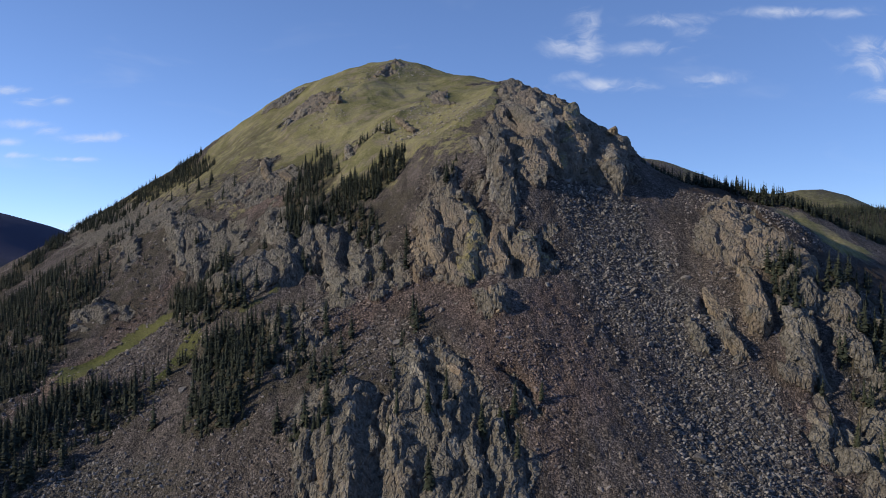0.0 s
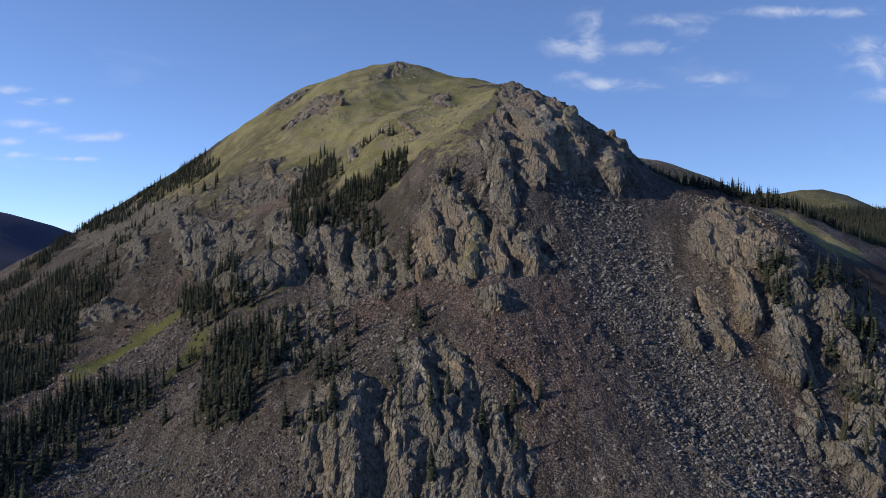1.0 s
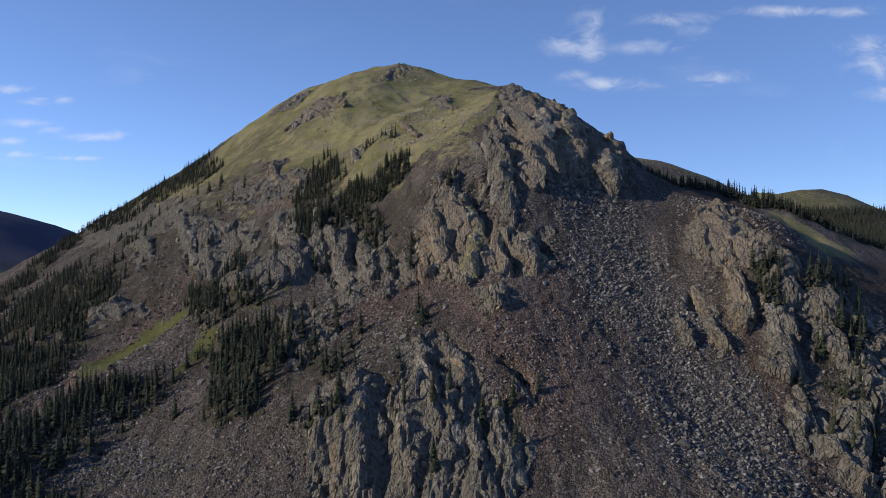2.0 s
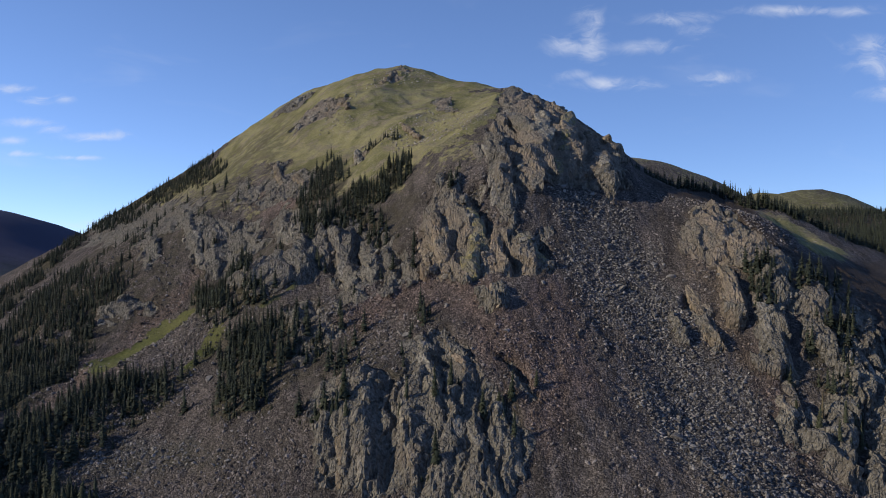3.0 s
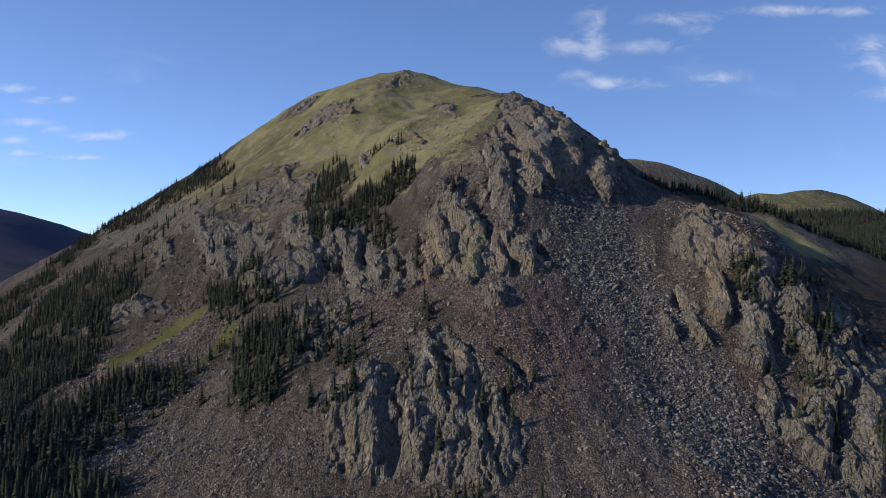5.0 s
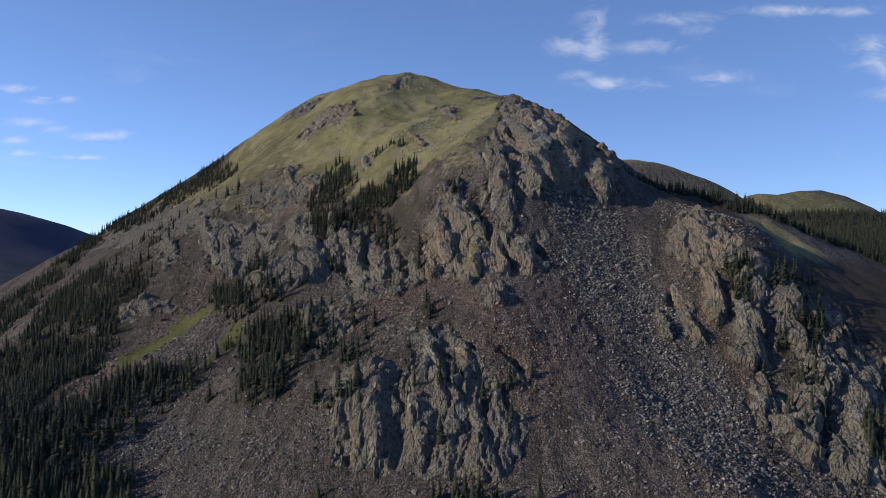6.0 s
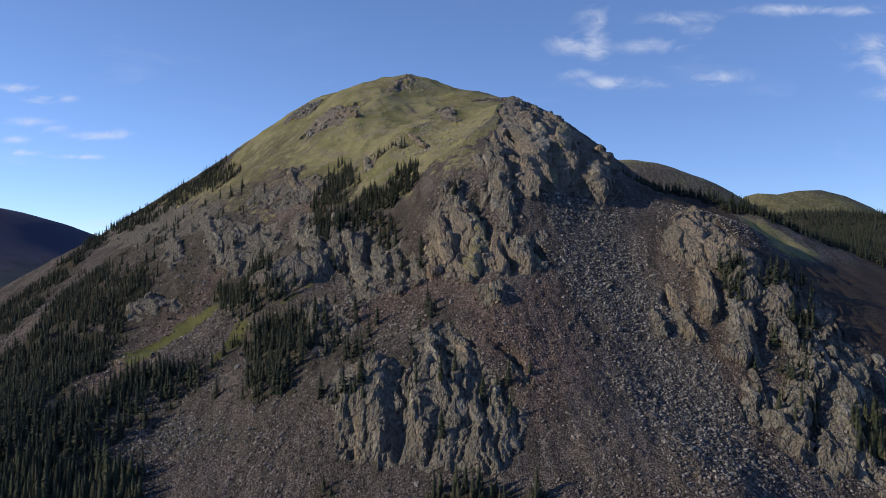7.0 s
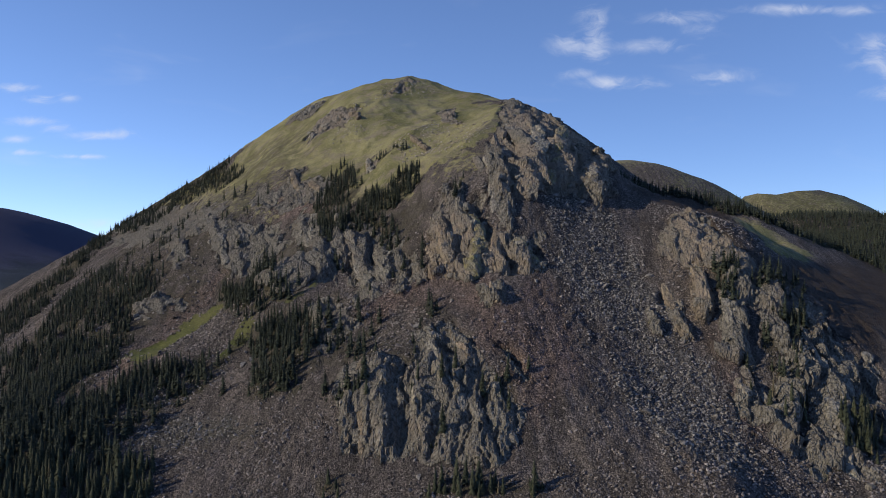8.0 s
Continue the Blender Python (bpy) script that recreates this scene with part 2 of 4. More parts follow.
WOODS += [[(-372, 696), (-357, 730), (-341, 754), (-315, 772), (-285, 767), (-262, 762), (-255, 735), (-275, 712), (-300, 694), (-335, 684)]]
WOODS += [[(108, 425), (128, 452), (150, 420), (170, 392), (215, 394), (262, 415), (280, 390), (215, 364), (178, 358), (158, 370), (134, 405), (112, 400)], [(225, 380), (300, 440), (300, 380), (240, 340)]]
# outlines of the shaded east slope, its shade painted as dark brown ground
SHADE_BROWN = []
SHADE_BROWN += [[(95, 354), (144, 411), (158, 366), (137, 285), (155, 288), (196, 323), (212, 300), (170, 229), (162, 242), (153, 252), (148, 268), (130, 275), (116, 320), (101, 339)], [(196, 323), (212, 300), (240, 330), (230, 350)]]
THIN_WOODS = []
THIN_WOODS += [[(-307, 590), (-272, 670), (-148, 508), (-126, 468), (-161, 438), (-154, 380), (-184, 354)], [(-169, 442), (-69, 370), (-55, 322), (-70, 304), (-128, 370)], [(-92, 300), (-49, 288), (-36, 254), (-46, 230), (-66, 226)], [(-135, 232), (-138, 250), (-78, 226), (-71, 210)], [(118, 260), (156, 264), (117, 198), (106, 212)], [(-50, 248), (-36, 254), (19, 214), (19, 188), (-37, 202)], [(-67, 396), (-17, 344), (-15, 302), (-58, 342)]]
STONY = []
STONY += [[(-45, 446), (-29, 448), (-16, 478), (2, 424), (22, 376), (4, 360), (-13, 378), (-31, 398)], [(-127, 502), (-85, 456), (-80, 416), (-110, 432)], [(-105, 618), (-70, 564), (-72, 514), (-97, 524)], [(-69, 632), (-31, 638), (-11, 616), (-38, 588), (-65, 592)]]
OPEN = []
OPEN += [[(-184, 283), (-178, 313), (-165, 341), (-149, 375), (-142, 379), (-115, 317), (-128, 289), (-147, 285), (-160, 275), (-166, 253)], [(-195, 369), (-182, 401), (-161, 407), (-131, 393), (-142, 379), (-166, 357), (-186, 357)], [(-169, 427), (-130, 413), (-115, 383), (-150, 403)], [(-122, 237), (-103, 249), (-65, 224), (-41, 208), (-38, 190), (-106, 211)]]
THIN_GRASS = []
THIN_GRASS += [[(-346, 721), (-300, 691), (-261, 705), (-202, 655), (-123, 494), (-88, 444), (-83, 412), (-125, 429), (-169, 457), (-286, 647)], [(-100, 301), (-82, 310), (-64, 312), (-73, 304), (-85, 294), (-93, 287)], [(-21, 368), (3, 380), (25, 392), (26, 348), (15, 310), (-1, 324), (-15, 346)], [(-79, 426), (-66, 430), (-21, 368), (-15, 346), (-32, 348), (-68, 398)]]
SHRUBS = []
SHRUBS += [[(-261, 710), (-230, 698), (-190, 694), (-145, 670), (-112, 558), (-110, 518), (-86, 462), (-115, 482), (-147, 504), (-213, 618)]]
# the hill at (-2500, 2120) is unseen, added to shade the far western one
HILLS = [(-1440, 2250, 240, 420, 188), (925, 2300, 62, 190, 176), (1010, 2300, 62, 190, 98), (1095, 2300, 62, 190, 147), (1180, 2300, 62, 190, 131), (1265, 2300, 62, 190, 112), (1350, 2300, 62, 190, 80), (1435, 2300, 62, 190, 25), (1520, 2300, 62, 190, 50), (1450, 2500, 380, 400, 18), (335, 1350, 222, 190, 242),
         (-900, 1500, 500, 300, 20), (900, 1500, 300, 300, 60), (-2500, 2120, 330, 600, 640), (-1040, 100, 230, 340, 260), (300, -1500, 1500, 400, 200), (2300, 800, 600, 900, 150)]

# ---- noise on numpy arrays ----
TABLE = np.random.RandomState(7).rand(3, 256, 256)


def lattice(ix, iy, layer=0):
    return TABLE[layer][ix & 255, iy & 255]


def value_noise(x, y, layer=0):
    """Smooth noise from -1 to 1 over cells of one unit."""
    ix, iy = np.floor(x).astype(int), np.floor(y).astype(int)
    fx, fy = x - ix, y - iy
    fx, fy = fx * fx * fx * (fx * (fx * 6 - 15) + 10), fy * fy * fy * (fy * (fy * 6 - 15) + 10)
    low = lattice(ix, iy, layer) * (1 - fx) + lattice(ix + 1, iy, layer) * fx
    high = lattice(ix, iy + 1, layer) * (1 - fx) + lattice(ix + 1, iy + 1, layer) * fx
    return (low * (1 - fy) + high * fy) * 2 - 1


def fractal(x, y, octaves=4, rough=0.5, layer=0):
    total, size = 0, 1.0
    for k in range(octaves):
        total = total + size * value_noise(x * 2 ** k + 17.3 * k, y * 2 ** k + 5.1 * k, layer)
        size *= rough
    return total


def ridged(x, y, octaves=3, layer=0):
    total, size = 0, 1.0
    for k in range(octaves):
        total = total + size * (1 - 2 * np.abs(value_noise(x * 2 ** k + 31 * k, y * 2 ** k + 13 * k, layer)))
        size *= 0.5
    return total


def blocks(x, y, tilt=0.9, crisp=26.0):
    """Broken rock: cells of one unit, each a tilted slab at its own height, from about -1 to 1."""
    ix, iy = np.floor(x).astype(int), np.floor(y).astype(int)
    height, total = np.zeros(x.shape), np.full(x.shape, 1e-12)
    for dx in (-1, 0, 1):
        for dy in (-1, 0, 1):
            cx, cy = ix + dx, iy + dy
            px, py = cx + lattice(cx, cy, 0), cy + lattice(cx + 57, cy + 11, 1)
            weight = np.exp(-crisp * ((px - x) ** 2 + (py - y) ** 2))
            slab = lattice(cx + 3, cy + 91, 2) * 2 - 1 + tilt * ((x - px) * (lattice(cx + 23, cy, 1) * 2 - 1) + (y - py) * (lattice(cx, cy + 45, 2) * 2 - 1))
            height += weight * slab
            total += weight
    return height / total


def edges(u, drop=0.14):
    """Strata on edge: each rises slowly to the east and breaks off, from -0.5 to 0.5."""
    t = u - np.floor(u)
    return np.where(t < 1 - drop, t / (1 - drop), (1 - t) / drop) - 0.5


def smooth(value, low, high):
    t = np.clip((value - low) / (high - low), 0, 1)
    return t * t * (3 - 2 * t)


def inside(x, y, outline):
    """Distance to an outline, positive within it."""
    gap = np.full(x.shape, 1e9)
    odd = np.zeros(x.shape, bool)
    for (ax, ay), (bx, by) in zip(outline, outline[1:] + outline[:1]):
        ex, ey = bx - ax, by - ay
        t = np.clip(((x - ax) * ex + (y - ay) * ey) / (ex * ex + ey * ey + 1e-9), 0, 1)
        gap = np.minimum(gap, np.hypot(x - ax - t * ex, y - ay - t * ey))
        if ay != by:
            odd ^= ((ay > y) != (by > y)) & (x < ax + (y - ay) / (by - ay) * ex)
    return np.where(odd, gap, -gap)


def patches(x, y, outlines, soft=3.0, ragged=1.0):
    """How far each place belongs to the patches, 0 to 1, with ragged edges."""
    far = np.clip(y / 300, 0.6, 2.2) * ragged
    wx = x + far * (4.0 * fractal(x / 17, y / 17, 3) + 1.2 * value_noise(x / 3.1, y / 3.1))
    wy = y + far * (5.0 * fractal(x / 19 + 40, y / 19 + 9, 3, 0.5, 1) + 1.2 * value_noise(x / 3.3, y / 3.3 + 70))
    total = np.zeros(x.shape)
    for outline in outlines:
        xs_, ys_ = [p[0] for p in outline], [p[1] for p in outline]
        near = (x > min(xs_) - 25) & (x < max(xs_) + 25) & (y > min(ys_) - 30) & (y < max(ys_) + 30)
        if near.any():
            total[near] = np.maximum(total[near], smooth(inside(wx[near], wy[near], outline), -soft, soft))
    return total


# ---- heights ----
KNOTS = np.array([p for spine in SPINES.values() for p in spine], float)


def spread(r2):
    return 0.5 * r2 * np.log(r2 + 1e-9)


def drape():
    """Weights of the smooth sheet that hangs over the spines."""
    k = KNOTS[:, :2] / 100
    n = len(k)
    a = np.zeros((n + 3, n + 3))
    a[:n, :n] = spread(((k[:, None] - k[None]) ** 2).sum(-1)) + 0.002 * np.eye(n)
    a[:n, n], a[:n, n + 1:], a[n, :n], a[n + 1:, :n] = 1, k, 1, k.T
    return np.linalg.solve(a, np.r_[KNOTS[:, 2], 0, 0, 0])


SHEET = drape()


def mountain(x, y):
    qx, qy = np.clip(x, -470, 440) / 100, np.clip(y, -105, 985) / 100
    z = SHEET[-3] + SHEET[-2] * qx + SHEET[-1] * qy
    for (kx, ky, _), weight in zip(KNOTS / 100, SHEET):
        z = z + weight * spread((qx - kx) ** 2 + (qy - ky) ** 2)
    return z


def far_land(x, y):
    z = 22 + 9 * fractal(x / 420, y / 420, 4) + 0.012 * np.hypot(x, y - 200)
    for cx, cy, sx, sy, high in HILLS:
        z = z + high * np.exp(-0.5 * (((x - cx) / sx) ** 2 + ((y - cy) / sy) ** 2))
    return z


def lie(x, y):
    """The smooth land: the mountain, and the far land beyond its foot."""
    out = np.hypot(np.maximum(np.abs(x + 15) - 440, 0), np.maximum(np.abs(y - 440) - 530, 0))
    blend = smooth(out, 0, 330)
    return mountain(x, y) * (1 - blend) + far_land(x, y) * blend + 4 * blend * fractal(x / 130, y / 130, 4), blend


def crags(x, y, flutes):
    """How far broken rock stands out of the slope, in metres."""
    wx, wy = x + 2.5 * fractal(x / 15, y / 15, 3), y + 2.5 * fractal(x / 15 + 9, y / 15, 3, 0.5, 1)
    lean = wx + 0.3 * wy
    near = np.clip(1.35 - y / 700, 0.3, 1.0)
    cleft = np.maximum(ridged(lean / 19, wy / 75, 2) - 0.5, 0)
    bend = 0.5 * fractal(wx / 60, wy / 80, 2) + 0.7 * blocks(lean / 15 + 3, wy / 17, 0.3, 60.0)
    crag = 3.8 * blocks(lean / 21, wy / 27, 0.8) + 2.8 * edges(lean / 13 + 1.1 * bend) + 2.2 * blocks(lean / 8.4 + 5, wy / 11, 1.3)
    crag = crag + near * (0.9 * edges(wx / 4.6 + 0.1 * wy + 1.4 * bend) + 0.55 * blocks(wx / 3.5, wy / 4.4 + 8, 1.1)) + (y < 420) * 0.36 * blocks(wx / 1.7, wy / 2.1, 1.2) - 3.5 * cleft
    crack = np.maximum(ridged(wx / 9, wy / 70, 2) - 0.5, 0)
    sway = 0.5 * fractal(wx / 50, wy / 90, 2, 0.5, 1) + 0.6 * blocks(wx / 12 + 3, wy / 24, 0.2, 60.0)
    flute = 1.9 * blocks(wx / 13, wy / 40, 0.7) + 2.8 * edges(wx / 10.5 + 0.9 * sway, 0.22) + 1.5 * edges(wx / 3.6 + 0.6 * sway, 0.25) + 0.9 * blocks(wx / 4.4, wy / 12, 0.9) + 0.4 * blocks(wx / 1.7 + 7, wy / 4.0, 1.1) - 2.2 * crack
    return crag * (1 - flutes) + flute * flutes + 1.0


# buttresses and ribs of solid rock, from foot to head (plan), half width and how far they stand out
RIBS = [(-26, 188, -32, 225, 5.7, 7), (-37, 196, -39, 216, 2.9, 4.5), (-10, 184, -14, 208, 2.4, 5), (-5, 202, -10, 228, 4.6, 6), (3, 190, -1, 207, 4.0, 5.5), (9, 176, 6, 207, 4.3, 6.5), (18, 179, 13, 206, 3.6, 5), (26, 204, 20, 216, 1.5, 4), (0, 178, -1, 191, 2.8, 3.5), (7, 212, -1, 229, 3.5, 4.5)]
RIBS += [(103, 240, 108, 264, 3.2, 7), (93, 231, 91, 248, 2.6, 4), (82, 235, 82, 249, 2.2, 3), (106, 224, 115, 241, 5.3, 6), (103, 201, 105, 211, 3.6, 4.5), (112, 195, 151, 249, 7.5, 8), (124, 229, 135, 254, 6.0, 6), (121, 182, 154, 233, 6.4, 7), (115, 244, 131, 278, 6.3, 4.5), (100, 280, 109, 302, 5.7, 4), (108, 274, 117, 306, 5.7, 5), (106, 291, 123, 294, 3.7, 3)]
RIBS += [(25, 290, 22, 360, 4.7, 7), (40, 313, 49, 459, 7.8, 8), (56, 323, 65, 383, 6.6, 8), (71, 319, 90, 400, 7.9, 8), (32, 359, 47, 520, 6.6, 5), (51, 340, 62, 470, 6.0, 6), (74, 354, 92, 470, 6.5, 6)]
RIBS += [(-6, 271, -9, 290, 3.1, 5), (-2, 281, -7, 313, 4.0, 5), (13, 274, 12, 285, 3.3, 5.5), (8, 282, 1, 316, 5.0, 5), (32, 261, 30, 277, 3.5, 6), (22, 263, 19, 277, 3.0, 5), (15, 238, 12, 252, 2.3, 4), (7, 258, 10, 275, 3.4, 4.5), (-14, 272, -20, 296, 3.4, 3.5)]
RIBS += [(-39, 273, -44, 302, 6.4, 3.5), (-57, 316, -66, 364, 3.7, 5), (-44, 307, -53, 346, 5.2, 5.5), (-31, 286, -39, 329, 4.7, 5), (-23, 272, -27, 308, 3.2, 4), (-64, 311, -88, 396, 5.1, 5), (-128, 390, -150, 442, 4.6, 5), (-154, 425, -174, 470, 4.2, 4), (-180, 423, -199, 473, 5.9, 3.5), (-58, 260, -64, 288, 3.8, 4), (-85, 361, -99, 422, 4.6, 4)]


def buttresses(x, y):
    """Relief of the ribs: each rises in broken steps from the west and falls off steeply to the east. Height and cover."""
    high, cover = np.zeros(x.shape), np.zeros(x.shape)
    for ax, ay, bx, by, half, out in RIBS:
        near = (x > min(ax, bx) - 3 * half) & (x < max(ax, bx) + 3 * half) & (y > min(ay, by) - 3 * half) & (y < max(ay, by) + 3 * half)
        px, py = x[near], y[near]
        length = math.hypot(bx - ax, by - ay)
        ex, ey = (bx - ax) / length, (by - ay) / length
        along = ((px - ax) * ex + (py - ay) * ey) / length
        across = ((px - ax) * ey - (py - ay) * ex) / half
        along = along + 0.10 * blocks(px / half + 11, py / (1.6 * half), 0.5)
        across = across + 0.34 * blocks(px / (1.3 * half), py / (2.4 * half) + 5, 0.6) + 0.16 * blocks(px / (0.5 * half), py / (1.1 * half), 0.8)
        rise = np.clip((across + 1.05) / 0.75, 0, 1) * 0.72 + np.clip((across + 0.35) / 0.8, 0, 1) * 0.28
        fall = np.clip((1.0 - across) / 0.42, 0, 1)
        ends = np.clip((along + 0.10) / 0.14, 0, 1) * np.clip((1.12 - along) / 0.40, 0, 1)
        body = rise * fall * ends
        high[near] = np.maximum(high[near], (0.42 if ay < 235 and ax < 40 else 0.55) * out * body)
        cover[near] = np.maximum(cover[near], smooth(body, 0.10, 0.35))
    return high, cover


def loose_relief(x, y, grass):
    wx, wy = x + 1.5 * value_noise(x / 6, y / 6), y + 1.5 * value_noise(x / 6, y / 6, 1)
    scree = 0.6 * fractal(x / 9, y / 16, 3) + 0.30 * blocks(wx / 2.3, wy / 2.9) + 0.16 * blocks(wx / 1.2, wy / 1.4) + 0.2 * ridged((x + 0.15 * y) / 8, y / 60, 2)
    turf = 2.4 * fractal(x / 46, y / 60, 5) + 0.9 * ridged(x / 24 + 0.4 * y / 24, y / 50, 3)
    flank = smooth(-x, 110, 190)
    scree = scree + flank * (1.5 * blocks(wx / 7, wy / 9 + 3, 1.0) + 0.8 * blocks(wx / 3.4 + 6, wy / 4.2, 1.0)) * np.clip(0.5 + fractal(x / 45, y / 60, 2), 0, 1)
    return scree * (1 - grass) + turf * grass


def steps(start, end, first, growth):
    out, at, step = [], start, first
    while abs(at - start) < abs(end - start):
        step *= growth
        at += step if end > start else -step
        out.append(at)
    return np.array(out)


GRID_X = np.r_[steps(-268, -3400, 1.8, 1.08)[::-1], np.arange(-268, -130, 1.5), np.arange(-130, 172, 0.78), steps(172, 3400, 1.3, 1.075)]
GRID_Y = np.r_[steps(160, -2600, 1.4, 1.10)[::-1], np.arange(160, 350, 0.72), np.arange(350, 540, 1.05), np.arange(540, 830, 2.4), steps(830, 3500, 3.5, 1.07)]
GRASS += [[(-210, 620), (-230, 800), (-140, 800), (-20, 740), (60, 660), (70, 570), (48, 534), (0, 560), (-60, 620)]]
GX, GY = np.meshgrid(GRID_X, GRID_Y)
SHADE_BROWN += [[(200, 320), (235, 360), (330, 330), (300, 200), (200, 170), (170, 205)]]
FLUTED = [[(-52, 236), (-30, 236), (-12, 224), (10, 214), (30, 195), (18, 165), (-45, 170)]]
RIB_HIGH, RIB_COVER = buttresses(GX, GY)
Z_ROCK = np.maximum(patches(GX, GY, ROCK, 2.0), RIB_COVER)
Z_FLUTE = patches(GX, GY, FLUTED, 4.0)
Z_GRASS = patches(GX, GY, GRASS, 9.0, 1.5) * (1 - Z_ROCK)
Z_GRASS = np.maximum(Z_GRASS, 0.5 * patches(GX, GY, THIN_GRASS, 16.0) * (1 - Z_ROCK))
Z_RED = patches(GX, GY, RED, 6.0, 1.6)
Z_TALUS = patches(GX, GY, TALUS, 5.0, 1.4) * (1 - Z_ROCK)
Z_OCHRE = patches(GX, GY, OCHRE, 6.0, 1.3)
Z_WOODS = patches(GX, GY, WOODS, 4.0)
beyond = smooth(np.hypot(np.maximum(np.abs(GX + 15) - 420, 0), np.maximum(GY - 900, 0)), 0, 300)
Z_GRASS = np.maximum(Z_GRASS, beyond * (0.65 + 0.35 * np.clip(fractal(GX / 90, GY / 90, 4), -1, 1)))
EAST_WOODS = [(225, 400), (290, 400), (380, 500), (480, 640), (490, 800), (440, 900), (300, 700), (240, 520)]
Z_WOODS = np.maximum(Z_WOODS, patches(GX, GY, [EAST_WOODS], 12.0))
Z_WOODS = np.maximum(Z_WOODS, 0.6 * patches(GX, GY, SHRUBS, 25.0))
Z_WOODS = np.maximum(Z_WOODS, 0.6 * patches(GX, GY, THIN_WOODS, 8.0) * (GX < 0))
# painted shade on the east slope, and the same brown on the far western hill
Z_SHADE_BROWN = np.maximum(patches(GX, GY, SHADE_BROWN, 5.0) * (1 - Z_ROCK), smooth(-GX, 700, 900) * smooth(GY, 900, 1200) * (0.5 + 0.3 * fractal(GX / 120, GY / 120, 3)))
Z_WOODS = np.maximum(Z_WOODS, beyond * smooth(fractal(GX / 240, GY / 240, 3) - 0.002 * GX, -0.3, 0.5))
Z_WOODS = np.maximum(Z_WOODS, smooth(GX, 500, 700) * smooth(GY, 1200, 1700) * 0.55)
# where haze over the far western hill is put into the ground colour
Z_HAZE = smooth(-GX, 560, 800) * smooth(GY, 500, 900)
LIE, FAR = lie(GX, GY)
SLOPE_Y, SLOPE_X = np.gradient(LIE, GRID_Y, GRID_X)
UPRIGHT = 1 / np.sqrt(1 + SLOPE_X ** 2 + SLOPE_Y ** 2)
STAND = Z_ROCK * crags(GX, GY, Z_FLUTE) * np.clip(1.0 - GY / 1100, 0.45, 0.8) * (1 - 0.3 * RIB_COVER) * (1 - 0.35 * smooth(-GX, 40, 90)) + RIB_HIGH
SPURS = [([(-80, 574), (-105, 596), (-122, 566), (-146, 548)], 4.5, 13), ([(45, 500), (23, 384), (4, 360), (-13, 352)], 4.5, 11), ([(6, 482), (-15, 460), (-31, 430), (-45, 412)], 4.5, 12), ([(-38, 660), (-44, 604), (-62, 568)], 3.5, 14)]
SWELL = np.zeros(GX.shape)
for spur, high, wide in SPURS:
    ridge = np.zeros(GX.shape)
    for (ax, ay), (bx, by) in zip(spur, spur[1:]):
        t = np.clip(((GX - ax) * (bx - ax) + (GY - ay) * (by - ay)) / ((bx - ax) ** 2 + (by - ay) ** 2), 0, 1)
        ridge = np.maximum(ridge, np.exp(-np.hypot(GX - ax - t * (bx - ax), GY - ay - t * (by - ay)) / wide))
    SWELL = np.maximum(SWELL, high * ridge)
LOOSE = (1 - Z_ROCK) * (1 - FAR) * loose_relief(GX, GY, Z_GRASS) + SWELL * (1 - 0.6 * Z_ROCK)
GZ = LIE + LOOSE + STAND / UPRIGHT


def ground_at(x, y, field=None):
    """The height of the finished ground, or another field of the grid, at places of the plan."""
    field = GZ if field is None else field
    x, y = np.asarray(x, float), np.asarray(y, float)
    i = np.clip(np.searchsorted(GRID_X, x) - 1, 0, len(GRID_X) - 2)
    j = np.clip(np.searchsorted(GRID_Y, y) - 1, 0, len(GRID_Y) - 2)
    u = (x - GRID_X[i]) / (GRID_X[i + 1] - GRID_X[i])
    v = (y - GRID_Y[j]) / (GRID_Y[j + 1] - GRID_Y[j])
    return (field[j, i] * (1 - u) + field[j, i + 1] * u) * (1 - v) + (field[j + 1, i] * (1 - u) + field[j + 1, i + 1] * u) * v


# ---- materials ----
def surface(name, build, **settings):
    mat = bpy.data.materials.new(name)
    mat.use_nodes = True
    graph = Graph(mat.node_tree)
    values, bump = build(graph)
    shader = graph.add("ShaderNodeBsdfPrincipled", values)
    if bump is not None:
        graph.link(graph.add("ShaderNodeBump", {"Strength": bump[1], "Distance": bump[2], "Height": bump[0]}).outputs[0], shader.inputs["Normal"])
    graph.add("ShaderNodeOutputMaterial", {0: shader.outputs[0]})
    return mat


def place(graph):
    return graph.add("ShaderNodeNewGeometry").outputs["Position"]


